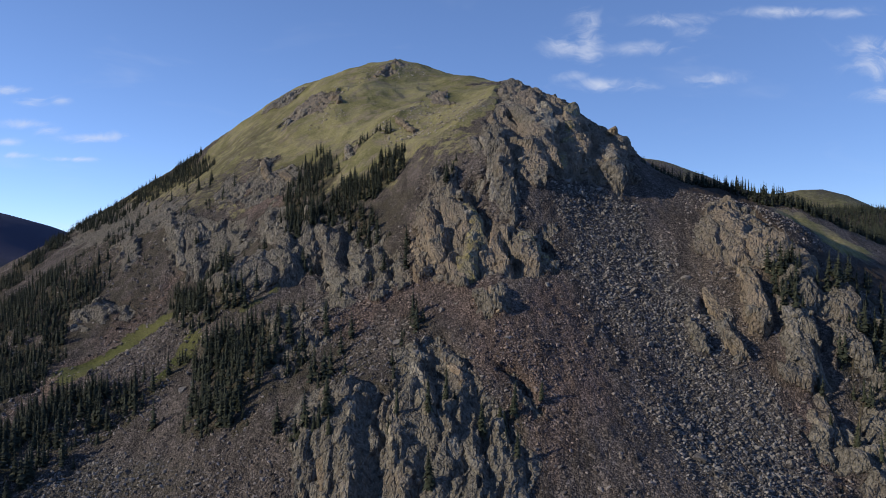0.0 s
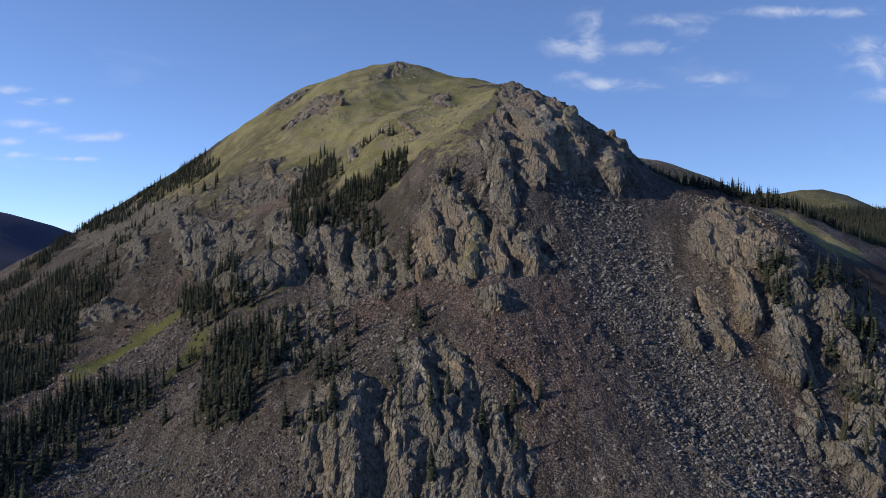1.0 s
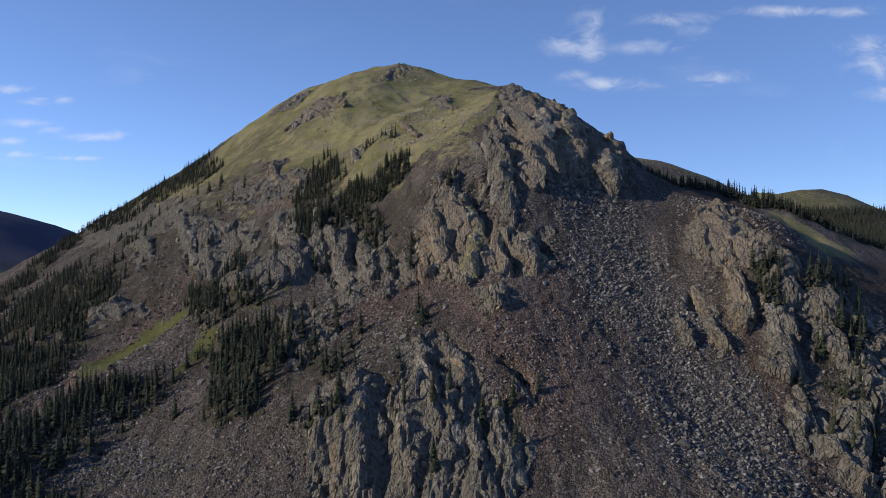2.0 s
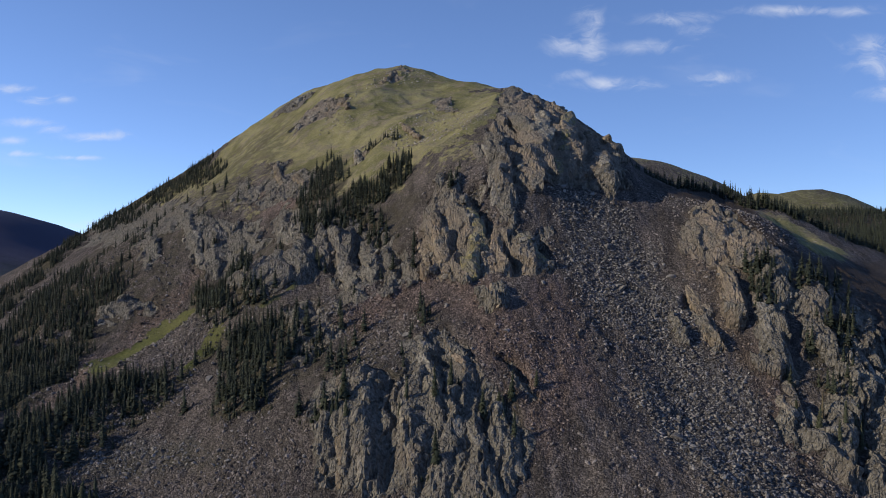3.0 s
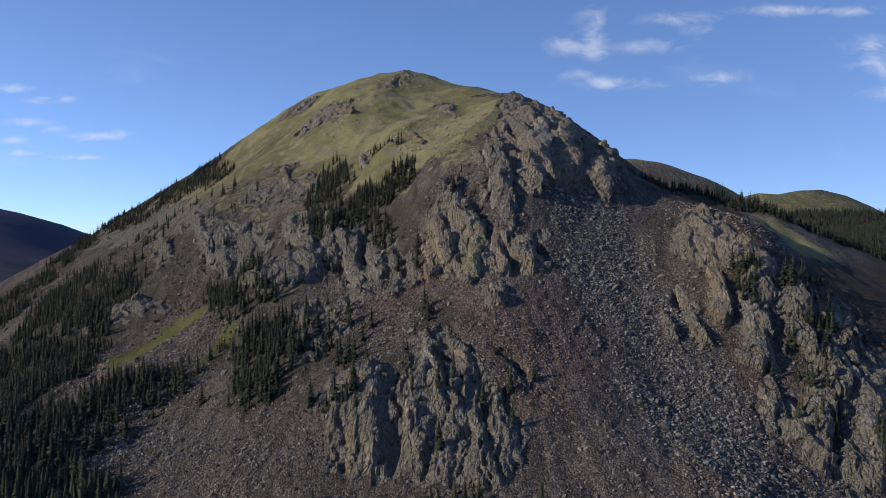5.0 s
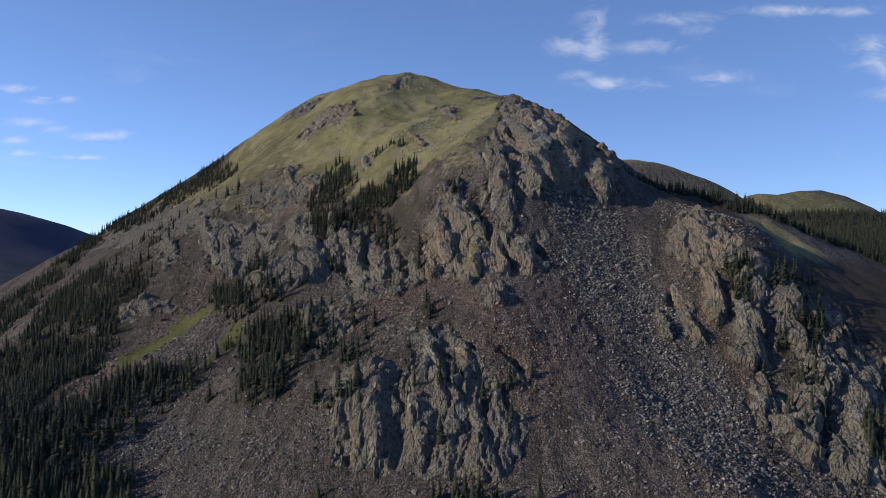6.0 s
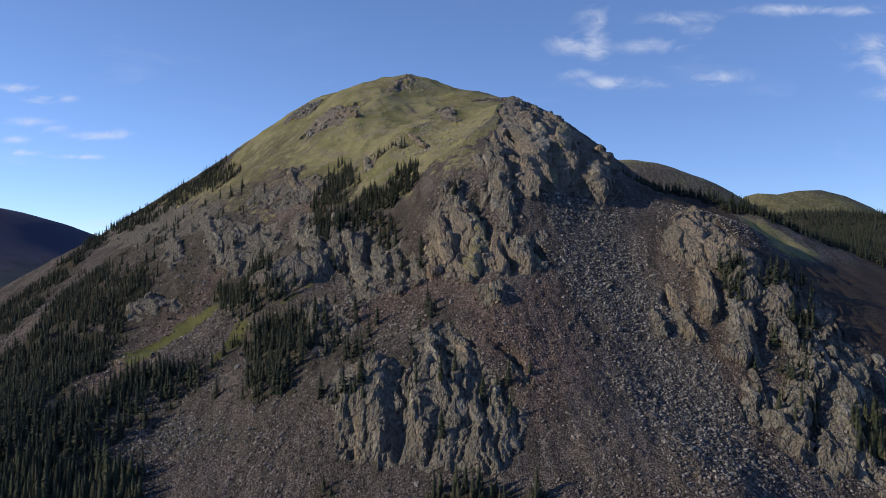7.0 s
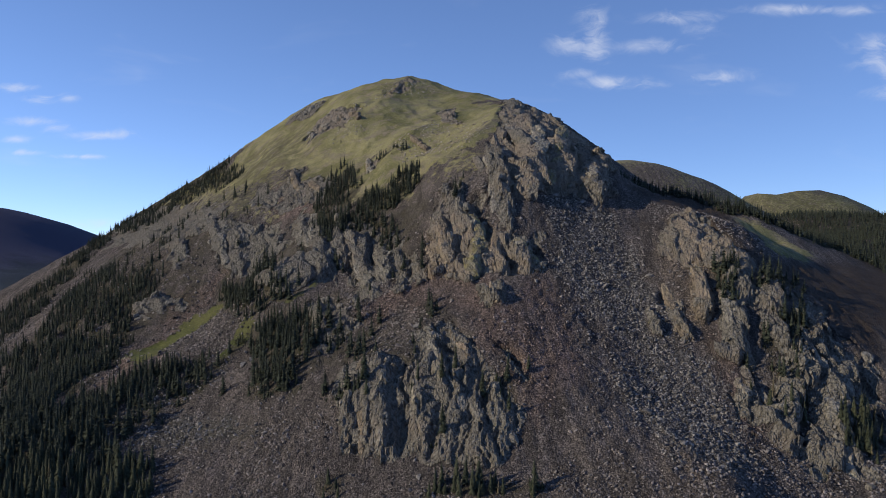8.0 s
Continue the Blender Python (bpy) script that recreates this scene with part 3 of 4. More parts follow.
def rock_colour(g, where):
    """Grey weathered rock with brown, rust and lichen stains."""
    broad = g.noise(where, 0.05, 5.0, 0.6, 0.6)
    fine = g.noise(g.scaled(where, 1, 1, 0.6), 0.8, 8.0, 0.72, 0.15)
    grain = g.noise(where, 3.0, 4.0, 0.7)
    col = g.mix(g.ramp(fine, 0.30, 0.68), rgb(0.078, 0.073, 0.064), rgb(0.292, 0.270, 0.226))
    col = g.mix(g.math("MULTIPLY", g.ramp(broad, 0.50, 0.68), 0.4), col, rgb(0.235, 0.190, 0.150))
    stain = g.noise(where, 0.11, 5.0, 0.62, 0.4)
    col = g.mix(g.math("MULTIPLY", g.ramp(stain, 0.62, 0.74), 0.35), col, rgb(0.27, 0.235, 0.095))
    joints = g.add("ShaderNodeTexVoronoi", {"Vector": g.scaled(g.add("ShaderNodeVectorMath", {0: where, 1: g.scaled(g.add("ShaderNodeTexNoise", {"Vector": where, "Scale": 0.5, "Detail": 3.0}).outputs[1], 1.6, 1.6, 1.6)}, operation="ADD").outputs[0], 1.0, 1.0, 0.42), "Scale": 0.62})
    joints.feature = "DISTANCE_TO_EDGE"
    split = g.ramp(joints.outputs["Distance"], 0.0, 0.20)
    slabs = g.add("ShaderNodeTexVoronoi", {"Vector": g.scaled(where, 1.0, 1.0, 0.5), "Scale": 1.1})
    slab = g.add("ShaderNodeSeparateXYZ", {0: slabs.outputs["Color"]}).outputs[0]
    grooves = g.noise(g.scaled(where, 1, 1, 0.14), 1.5, 5.0, 0.6)
    fine = g.math("ADD", g.math("MULTIPLY", fine, 0.6), g.math("MULTIPLY", grooves, 0.55))
    rough = g.math("ADD", g.math("ADD", g.math("MULTIPLY", fine, 1.1), g.math("MULTIPLY", slab, 0.4)), g.math("MULTIPLY", split, 0.6))
    return g.tint(col, g.ramp(grain, 0.25, 0.75, 0.72, 1.2)), rough, grain


def ground_look(g):
    where = place(g)
    zone = {n: g.add("ShaderNodeAttribute", attribute=n).outputs["Fac"] for n in ("rock", "grass", "red", "talus", "ochre", "woods", "shade_brown", "haze")}
    rock, fine, grain = rock_colour(g, where)
    rock = g.mix(g.math("MULTIPLY", zone["ochre"], g.ramp(g.noise(where, 0.16, 4.0), 0.38, 0.60, 0.25, 0.85)), rock, g.tint(rgb(0.34, 0.28, 0.215), g.ramp(grain, 0.3, 0.7, 0.7, 1.1)))
    # loose stone: every cell a stone of its own shade
    cells = g.add("ShaderNodeTexVoronoi", {"Vector": where, "Scale": 1.6, "Randomness": 1.0})
    small = g.add("ShaderNodeTexVoronoi", {"Vector": where, "Scale": 3.6, "Randomness": 1.0})
    shade = g.add("ShaderNodeSeparateXYZ", {0: cells.outputs["Color"]}).outputs
    shade_small = g.add("ShaderNodeSeparateXYZ", {0: small.outputs["Color"]}).outputs
    streaks = g.noise(g.scaled(where, 1.0, 0.22, 0.22), 0.16, 5.0, 0.6, 0.5)
    wide = g.noise(where, 0.035, 4.0, 0.55)
    plain = g.mix(g.ramp(streaks, 0.36, 0.64), rgb(0.062, 0.054, 0.049), rgb(0.114, 0.098, 0.088))
    red = g.mix(g.ramp(streaks, 0.36, 0.66), rgb(0.086, 0.066, 0.057), rgb(0.150, 0.112, 0.095))
    loose = g.mix(g.math("MULTIPLY", zone["red"], g.ramp(wide, 0.30, 0.60, 0.45, 1.0)), plain, red)
    loose = g.mix(g.math("MULTIPLY", zone["talus"], 0.5), loose, g.mix(shade[1], rgb(0.052, 0.052, 0.052), rgb(0.145, 0.142, 0.135)))
    loose = g.mix(g.math("MULTIPLY", zone["ochre"], 0.35), loose, rgb(0.19, 0.145, 0.100))
    loose = g.tint(loose, g.math("ADD", 0.38, g.math("ADD", g.math("MULTIPLY", g.math("POWER", shade[0], 3.0), 1.0), g.math("MULTIPLY", g.math("POWER", shade_small[0], 3.0), 1.2))))
    # alpine turf: olive, straw and bare patches
    tuft = g.noise(where, 0.9, 5.0, 0.65)
    sward = g.noise(g.scaled(where, 1, 0.6, 1), 0.028, 6.0, 0.62, 0.7)
    turf = g.mix(g.ramp(sward, 0.40, 0.60), rgb(0.128, 0.124, 0.050), rgb(0.225, 0.208, 0.100))
    turf = g.mix(g.ramp(g.noise(where, 0.085, 7.0, 0.70), 0.47, 0.66), turf, rgb(0.185, 0.158, 0.112))
    turf = g.mix(g.math("MULTIPLY", g.ramp(g.noise(where, 0.45, 6.0, 0.72), 0.56, 0.68), 0.65), turf, g.tint(rgb(0.30, 0.265, 0.215), g.ramp(shade_small[1], 0.0, 1.0, 0.5, 1.1)))
    level = g.add("ShaderNodeSeparateXYZ", {0: where}).outputs[2]
    turf = g.mix(g.ramp(level, 88.0, 114.0), g.mix(g.ramp(sward, 0.35, 0.65), rgb(0.066, 0.078, 0.023), rgb(0.108, 0.108, 0.040)), turf)
    turf = g.tint(turf, g.ramp(tuft, 0.30, 0.72, 0.62, 1.25))
    edge = g.math("ADD", zone["grass"], g.math("MULTIPLY", g.math("SUBTRACT", g.noise(where, 0.22, 6.0, 0.68), 0.5), 1.5))
    soil = g.mix(g.ramp(edge, 0.38, 0.62), loose, turf)
    duff = g.mix(g.ramp(tuft, 0.4, 0.6), rgb(0.042, 0.040, 0.024), rgb(0.072, 0.062, 0.040))
    soil = g.mix(g.math("MULTIPLY", zone["woods"], g.ramp(g.noise(where, 0.13, 4.0, 0.6), 0.36, 0.56)), soil, duff)
    # shade of these slopes, put into the soil as a dark brown
    soil = g.mix(g.math("MULTIPLY", zone["shade_brown"], 0.9), soil, g.mix(g.ramp(tuft, 0.35, 0.65), rgb(0.034, 0.026, 0.021), rgb(0.066, 0.050, 0.038)))
    # far western hill: dark woods low down, blue haze painted in above
    hazy_hill = g.mix(g.ramp(g.math("ADD", g.math("MULTIPLY", level, 0.008), g.noise(where, 0.012, 6.0, 0.65)), 0.9, 1.35), rgb(0.022, 0.030, 0.038), rgb(0.052, 0.050, 0.078))
    soil = g.mix(zone["haze"], soil, hazy_hill)
    crisp = g.ramp(g.math("ADD", zone["rock"], g.math("MULTIPLY", g.math("SUBTRACT", g.noise(where, 0.4, 6.0, 0.68), 0.5), 0.9)), 0.40, 0.58)
    colour = g.mix(crisp, soil, rock)
    relief = g.math("ADD", g.math("MULTIPLY", cells.outputs["Distance"], -0.45), g.math("MULTIPLY", small.outputs["Distance"], -0.25))
    relief = g.math("MULTIPLY", relief, g.math("SUBTRACT", 1.0, g.math("MULTIPLY", zone["grass"], 0.85)))
    relief = g.math("ADD", relief, g.math("ADD", g.math("MULTIPLY", g.math("MULTIPLY", fine, crisp), 1.6), g.math("MULTIPLY", tuft, 0.6)))
    return {"Base Color": colour, "Roughness": 0.93, "Specular IOR Level": 0.15}, (relief, 1.0, 1.0)


def crag_look(tone, stain):
    def build(g):
        return crag_nodes(g, tone, stain)
    return build


def crag_nodes(g, tone, stain):
    where = place(g)
    colour, fine, grain = rock_colour(g, where)
    colour = g.tint(colour, tone)
    colour = g.mix(g.math("MULTIPLY", g.ramp(g.noise(where, 0.3, 5.0, 0.62, 0.3), 0.46, 0.62), stain), colour, g.tint(rgb(0.36, 0.31, 0.115), g.ramp(grain, 0.3, 0.7, 0.6, 1.1)))
    own = g.add("ShaderNodeObjectInfo").outputs["Random"]
    colour = g.tint(colour, g.ramp(own, 0.0, 1.0, 0.75, 1.15))
    return {"Base Color": colour, "Roughness": 0.9, "Specular IOR Level": 0.2}, (g.math("ADD", fine, g.math("MULTIPLY", grain, 0.3)), 0.9, 0.9)


def stone_look(low, high):
    def build(g):
        where = place(g)
        own = g.add("ShaderNodeNewGeometry").outputs["Random Per Island"]
        colour = g.mix(g.math("POWER", own, 1.6), low, high)
        colour = g.tint(colour, g.ramp(g.noise(where, 2.2, 5.0, 0.65), 0.3, 0.7, 0.7, 1.2))
        return {"Base Color": colour, "Roughness": 0.92, "Specular IOR Level": 0.15}, (g.noise(where, 3.5, 4.0, 0.6), 0.6, 0.15)
    return build


def boulder_look(g):
    where = place(g)
    own = g.add("ShaderNodeObjectInfo").outputs["Random"]
    colour = g.mix(own, rgb(0.11, 0.103, 0.096), rgb(0.235, 0.22, 0.20))
    colour = g.tint(colour, g.ramp(g.noise(where, 1.2, 6.0, 0.68), 0.3, 0.7, 0.65, 1.2))
    return {"Base Color": colour, "Roughness": 0.9, "Specular IOR Level": 0.2}, (g.noise(where, 2.2, 5.0, 0.65), 0.7, 0.3)


def needle_look(low, high, per_island):
    def build(g):
        where = place(g)
        own = g.add("ShaderNodeNewGeometry").outputs["Random Per Island"] if per_island else g.add("ShaderNodeObjectInfo").outputs["Random"]
        colour = g.mix(own, low, high)
        colour = g.tint(colour, g.ramp(g.noise(where, 1.4, 3.0, 0.6), 0.3, 0.7, 0.6, 1.35))
        return {"Base Color": colour, "Roughness": 0.75, "Specular IOR Level": 0.2}, None
    return build


def bark_look(g):
    where = place(g)
    colour = g.mix(g.noise(g.scaled(where, 1, 1, 0.2), 6.0, 4.0, 0.6), rgb(0.075, 0.058, 0.045), rgb(0.16, 0.13, 0.11))
    return {"Base Color": colour, "Roughness": 0.9}, (g.noise(where, 9.0, 3.0), 0.5, 0.04)


M_GROUND = surface("mountain_ground", ground_look)
M_CRAG = surface("weathered_rock", crag_look(rgb(1.05, 1.04, 1.02), 0.0))
TONES = {"grey": M_CRAG, "pale": surface("pale_rock", crag_look(rgb(1.18, 1.16, 1.1), 0.05)), "tan": surface("tan_rock", crag_look(rgb(1.14, 1.01, 0.88), 0.05)), "lichen": surface("lichen_rock", crag_look(rgb(1.1, 1.07, 0.93), 0.6))}
M_TALUS = surface("talus_stone", stone_look(rgb(0.050, 0.046, 0.042), rgb(0.285, 0.265, 0.238)))
M_SCREE = surface("scree_stone", stone_look(rgb(0.045, 0.040, 0.037), rgb(0.285, 0.255, 0.232)))
M_RED = surface("red_scree_stone", stone_look(rgb(0.060, 0.047, 0.041), rgb(0.290, 0.232, 0.200)))
M_PALE = surface("turf_stone", stone_look(rgb(0.17, 0.15, 0.12), rgb(0.36, 0.32, 0.26)))
M_BOULDER = surface("boulder_stone", boulder_look)
M_NEEDLES = surface("spruce_needles", needle_look(rgb(0.030, 0.037, 0.023), rgb(0.062, 0.068, 0.039), False))
M_WOODS = surface("far_needles", needle_look(rgb(0.024, 0.030, 0.021), rgb(0.046, 0.053, 0.033), True))
M_DRY = surface("dry_needles", needle_look(rgb(0.10, 0.085, 0.05), rgb(0.15, 0.12, 0.07), False))
M_BARK = surface("bark", bark_look)


# ---- building ----
def mesh_from(name, verts, faces, material, flat=True):
    """A mesh from arrays: faces all with the same number of corners."""
    me = bpy.data.meshes.new(name)
    faces = np.asarray(faces, np.int32)
    n = faces.shape[1]
    me.vertices.add(len(verts))
    me.vertices.foreach_set("co", np.asarray(verts, np.float32).ravel())
    me.loops.add(faces.size)
    me.loops.foreach_set("vertex_index", faces.ravel())
    me.polygons.add(len(faces))
    me.polygons.foreach_set("loop_start", np.arange(0, faces.size, n, dtype=np.int32))
    me.polygons.foreach_set("use_smooth", np.full(len(faces), not flat))
    me.update(calc_edges=True)
    me.materials.append(material)
    return me


def part(name, data, parent, label="", m=None):
    ob = new(name, data)
    ob.parent = parent
    if m is not None:
        ob.matrix_basis = m
    return tagged(ob, label)


def build_ground():
    rows, cols = GX.shape
    index = np.arange(rows * cols).reshape(rows, cols)
    faces = np.stack([index[:-1, :-1], index[:-1, 1:], index[1:, 1:], index[1:, :-1]], -1).reshape(-1, 4)
    me = mesh_from("ground", np.stack([GX - STAND * SLOPE_X * UPRIGHT, GY - STAND * SLOPE_Y * UPRIGHT, LIE + LOOSE + STAND * UPRIGHT], -1).reshape(-1, 3), faces, M_GROUND)
    me.polygons.foreach_set("use_smooth", (Z_ROCK[:-1, :-1].ravel() < 0.25))
    for name, field in (("rock", Z_ROCK), ("grass", Z_GRASS), ("red", Z_RED), ("talus", Z_TALUS), ("ochre", Z_OCHRE), ("woods", Z_WOODS), ("shade_brown", Z_SHADE_BROWN), ("haze", Z_HAZE)):
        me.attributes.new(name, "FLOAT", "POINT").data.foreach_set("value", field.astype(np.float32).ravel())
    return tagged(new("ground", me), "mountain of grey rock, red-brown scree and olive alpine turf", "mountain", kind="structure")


GROUND = build_ground()
RNG = np.random.RandomState(11)


def ball(levels):
    bm = bmesh.new()
    bmesh.ops.create_icosphere(bm, subdivisions=levels, radius=1.0)
    verts = np.array([v.co[:] for v in bm.verts])
    faces = np.array([[v.index for v in f.verts] for f in bm.faces])
    bm.free()
    return verts, faces


def hewn(levels, cuts, rng, rough=0.05):
    """A stone with flat broken faces: a ball cut back by random planes."""
    verts, faces = ball(levels)
    for _ in range(cuts):
        n = rng.normal(size=3)
        n /= np.linalg.norm(n)
        over = verts @ n - rng.uniform(0.38, 0.72)
        verts = verts - np.outer(np.maximum(over, 0), n)
    return verts * (1 + rough * rng.normal(size=(len(verts), 1))), faces


def riven(levels, planes, rng):
    """A block split along flat joints: what is left between a tilted box and some random planes."""
    verts, faces = ball(levels)
    reach = np.full(len(verts), 9.0)
    for k in range(6 + planes):
        if k < 6:
            n = np.zeros(3)
            n[k // 2] = 1 if k % 2 else -1
            n, depth = n + rng.normal(size=3) * 0.16, rng.uniform(0.75, 0.95)
        else:
            n, depth = rng.normal(size=3) * (1, 1, 0.8), rng.uniform(0.80, 1.10)
        n /= np.linalg.norm(n)
        facing = verts @ n
        reach = np.where(facing > 0.05, np.minimum(reach, depth / np.maximum(facing, 0.05)), reach)
    return verts * reach[:, None], faces


# stones: joined fields of loose rock
def stone_field(name, spots, sizes, material, label, category):
    light = [hewn(1, 5, RNG, 0.05) for _ in range(6)]
    verts, faces, base = [], [], 0
    kind = RNG.randint(0, len(light), len(spots))
    for k, (v, f) in enumerate(light):
        pick = np.where(kind == k)[0]
        if not len(pick):
            continue
        turn = RNG.uniform(0, 2 * np.pi, len(pick))
        c, s = np.cos(turn), np.sin(turn)
        stretch = RNG.uniform(0.6, 1.25, (len(pick), 3)) * sizes[pick][:, None]
        p = v[None] * stretch[:, None, :]
        lean = RNG.uniform(-0.6, 0.6, len(pick))
        px = p[..., 0] * c[:, None] - p[..., 1] * s[:, None]
        py = p[..., 0] * s[:, None] + p[..., 1] * c[:, None]
        pz = p[..., 2] * 0.8 + px * lean[:, None]
        p = np.stack([px, py, pz], -1) + spots[pick][:, None, :]
        verts.append(p.reshape(-1, 3))
        faces.append((f[None] + base + (np.arange(len(pick)) * len(v))[:, None, None]).reshape(-1, 3))
        base += len(pick) * len(v)
    me = mesh_from(name, np.concatenate(verts), np.concatenate(faces), material)
    return tagged(new(name, me), label, category, kind="stuff")


def scatter(count, box, chance, rng=RNG):
    """Places of the plan, kept by chance(x, y)."""
    x = rng.uniform(box[0], box[1], count)
    y = rng.uniform(box[2], box[3], count)
    keep = rng.rand(count) < chance(x, y)
    return x[keep], y[keep]


def talus_chance(x, y):
    return ground_at(x, y, Z_TALUS)


def scree_chance(x, y):
    free = (1 - ground_at(x, y, Z_ROCK)) * (1 - ground_at(x, y, Z_GRASS)) * (1 - 0.7 * ground_at(x, y, Z_TALUS))
    return free * np.clip(0.35 + 0.6 * fractal(x / 22, y / 30, 3), 0.05, 1)


def build_stones():
    x, y = scatter(42000, (20, 125, 135, 325), talus_chance)
    x2, y2 = scatter(4500, (-140, -65, 205, 255), talus_chance)
    x, y = np.r_[x, x2], np.r_[y, y2]
    size = 0.28 + 0.55 * RNG.rand(len(x)) ** 2.6 + 0.4 * (RNG.rand(len(x)) < 0.05)
    stone_field("talus_stones", np.stack([x, y, ground_at(x, y) + 0.1 * size], -1), size, M_TALUS, "field of grey angular talus blocks on the slope", "rocks")
    x, y = scatter(125000, (-150, 150, 110, 330), scree_chance)
    size = 0.26 + 0.66 * RNG.rand(len(x)) ** 3.5
    rusty = ground_at(x, y, Z_RED) > RNG.uniform(0.2, 0.8, len(x))
    for name, pick, material, label in (("scree_stones", ~rusty, M_SCREE, "loose grey-brown scree stones on the slope"), ("red_scree_stones", rusty, M_RED, "loose rust-red scree stones below the crags")):
        stone_field(name, np.stack([x, y, ground_at(x, y) + 0.05], -1)[pick], size[pick], material, label, "rocks")
    x, y = scatter(46000, (-330, -120, 250, 560), lambda x, y: scree_chance(x, y) * np.clip(360 / y, 0.5, 1) * (1 - 0.6 * ground_at(x, y, Z_WOODS)))
    size = 0.32 + 0.9 * RNG.rand(len(x)) ** 3.2
    stone_field("flank_stones", np.stack([x, y, ground_at(x, y) + 0.05], -1), size, M_SCREE, "loose grey stones on the wooded west flank", "rocks")
    x, y = scatter(26000, (-140, 60, 340, 640), lambda x, y: 0.5 * patches(x, y, STONY, 4.0))
    size = 0.3 + 0.9 * RNG.rand(len(x)) ** 3
    stone_field("turf_stones", np.stack([x, y, ground_at(x, y)], -1), size, M_PALE, "scattered pale stones lying in the alpine turf", "rocks")


build_stones()


LARGE = [(-89, 266), (-84, 268), (-93, 265), (79, 216), (57, 306), (66, 260), (67, 194), (84, 278), (52, 310), (88, 270), (-15, 240), (-8, 228), (66, 236), (66, 284), (66, 314)]


# boulders that can be told apart, lying on the slope
def build_boulders():
    shapes = [mesh_from("boulder", *hewn(2, 16, RNG, 0.0), M_BOULDER) for _ in range(7)]
    x, y = scatter(5200, (-150, 150, 165, 330), lambda x, y: (0.03 + 0.6 * ground_at(x, y, Z_TALUS)) * (1 - ground_at(x, y, Z_GRASS)) * 0.6)
    x, y = np.r_[[p[0] for p in LARGE], x[:280]], np.r_[[p[1] for p in LARGE], y[:280]]
    z = ground_at(x, y)
    for k in range(len(x)):
        s = RNG.uniform(1.6, 2.4) if k < len(LARGE) else 0.6 + 0.8 * RNG.rand() ** 2
        m = Matrix.Translation((x[k], y[k], z[k] + 0.1 * s)) @ Euler(RNG.uniform(-0.5, 0.5, 3) + (0, 0, RNG.uniform(0, 6))).to_matrix().to_4x4() @ Matrix.Diagonal((s * RNG.uniform(0.8, 1.4), s, s * RNG.uniform(0.6, 1.0), 1))
        part("boulder", shapes[k % 7], GROUND, m=m)


build_boulders()


# crags: outcrops of broken slabs standing out of the slope
CRAG_SHAPES = []
for k in range(9):
    v, f = riven(3, 12, RNG)
    lump = np.array([noise.noise(Vector(p) * 2.3 + Vector((k * 7.0, 0, 0))) for p in v])
    chip = np.array([noise.cell(Vector(p) * 3.1 + Vector((k * 7.0, 3, 0))) for p in v])
    CRAG_SHAPES.append(mesh_from("rock_block", v * (1 + 0.07 * lump + 0.07 * chip)[:, None], f, M_CRAG))


def build_crag(outline, label):
    xs_, ys_ = [p[0] for p in outline], [p[1] for p in outline]
    cx, cy = sum(xs_) / len(xs_), sum(ys_) / len(ys_)
    area = 0.5 * abs(sum(a[0] * b[1] - b[0] * a[1] for a, b in zip(outline, outline[1:] + outline[:1])))
    count = int(np.clip(area / 40, 4, 40))
    x, y = scatter(count * 6, (min(xs_), max(xs_), min(ys_), max(ys_)), lambda x, y: (inside(x, y, outline) > 0.5).astype(float))
    x, y = x[:count], y[:count]
    z = ground_at(x, y)
    thing = tagged(new("rock_outcrop"), label, "rock outcrop", group="rock outcrops")
    thing.location = (cx, cy, float(ground_at(cx, cy)))
    bpy.context.view_layer.update()
    base = Matrix.Translation(-thing.location)
    reach = np.clip(np.sqrt(area) / 20, 0.5, 0.9)
    for k in range(len(x)):
        s = reach * (1.1 + 2.0 * RNG.rand() ** 2)
        turn = Euler((RNG.uniform(-0.3, 0.1), RNG.uniform(-0.15, 0.4), RNG.uniform(0, 6.3))).to_matrix().to_4x4()
        m = base @ Matrix.Translation((x[k], y[k], z[k] - 0.35 * s)) @ turn @ Matrix.Diagonal((s * RNG.uniform(0.6, 1.1), s * RNG.uniform(0.7, 1.2), s * RNG.uniform(0.7, 1.15), 1))
        part("rock_block", CRAG_SHAPES[RNG.randint(0, 9)], thing, m=m)


for outline in ROCK:
    build_crag(outline, "grey weathered rock outcrop of broken slabs on the slope")


# fins and buttresses: long slabs that stand out of the cliffs, from foot to head (plan), half width, tone
CRAG_FINS = [
    (36, 266, 31, 278, 3.4, "lichen"),
    (16, 272, 11, 290, 3.2, "lichen"),
    (-1, 266, -7, 290, 2.8, "tan"),
    (18, 238, 16, 250, 1.5, "tan"),
    (22, 296, 19, 326, 3.6, "grey"),
    (43, 332, 34, 374, 5.0, "grey"),
    (55, 328, 64, 368, 5.0, "lichen"),
    (74, 322, 74, 340, 4.5, "grey"),
    (-37, 284, -46, 310, 3.4, "pale"),
    (-53, 316, -63, 352, 3.2, "grey"),
    (-127, 396, -144, 434, 3.0, "grey"),
    (108, 470, 112, 505, 4.5, "tan"),
]
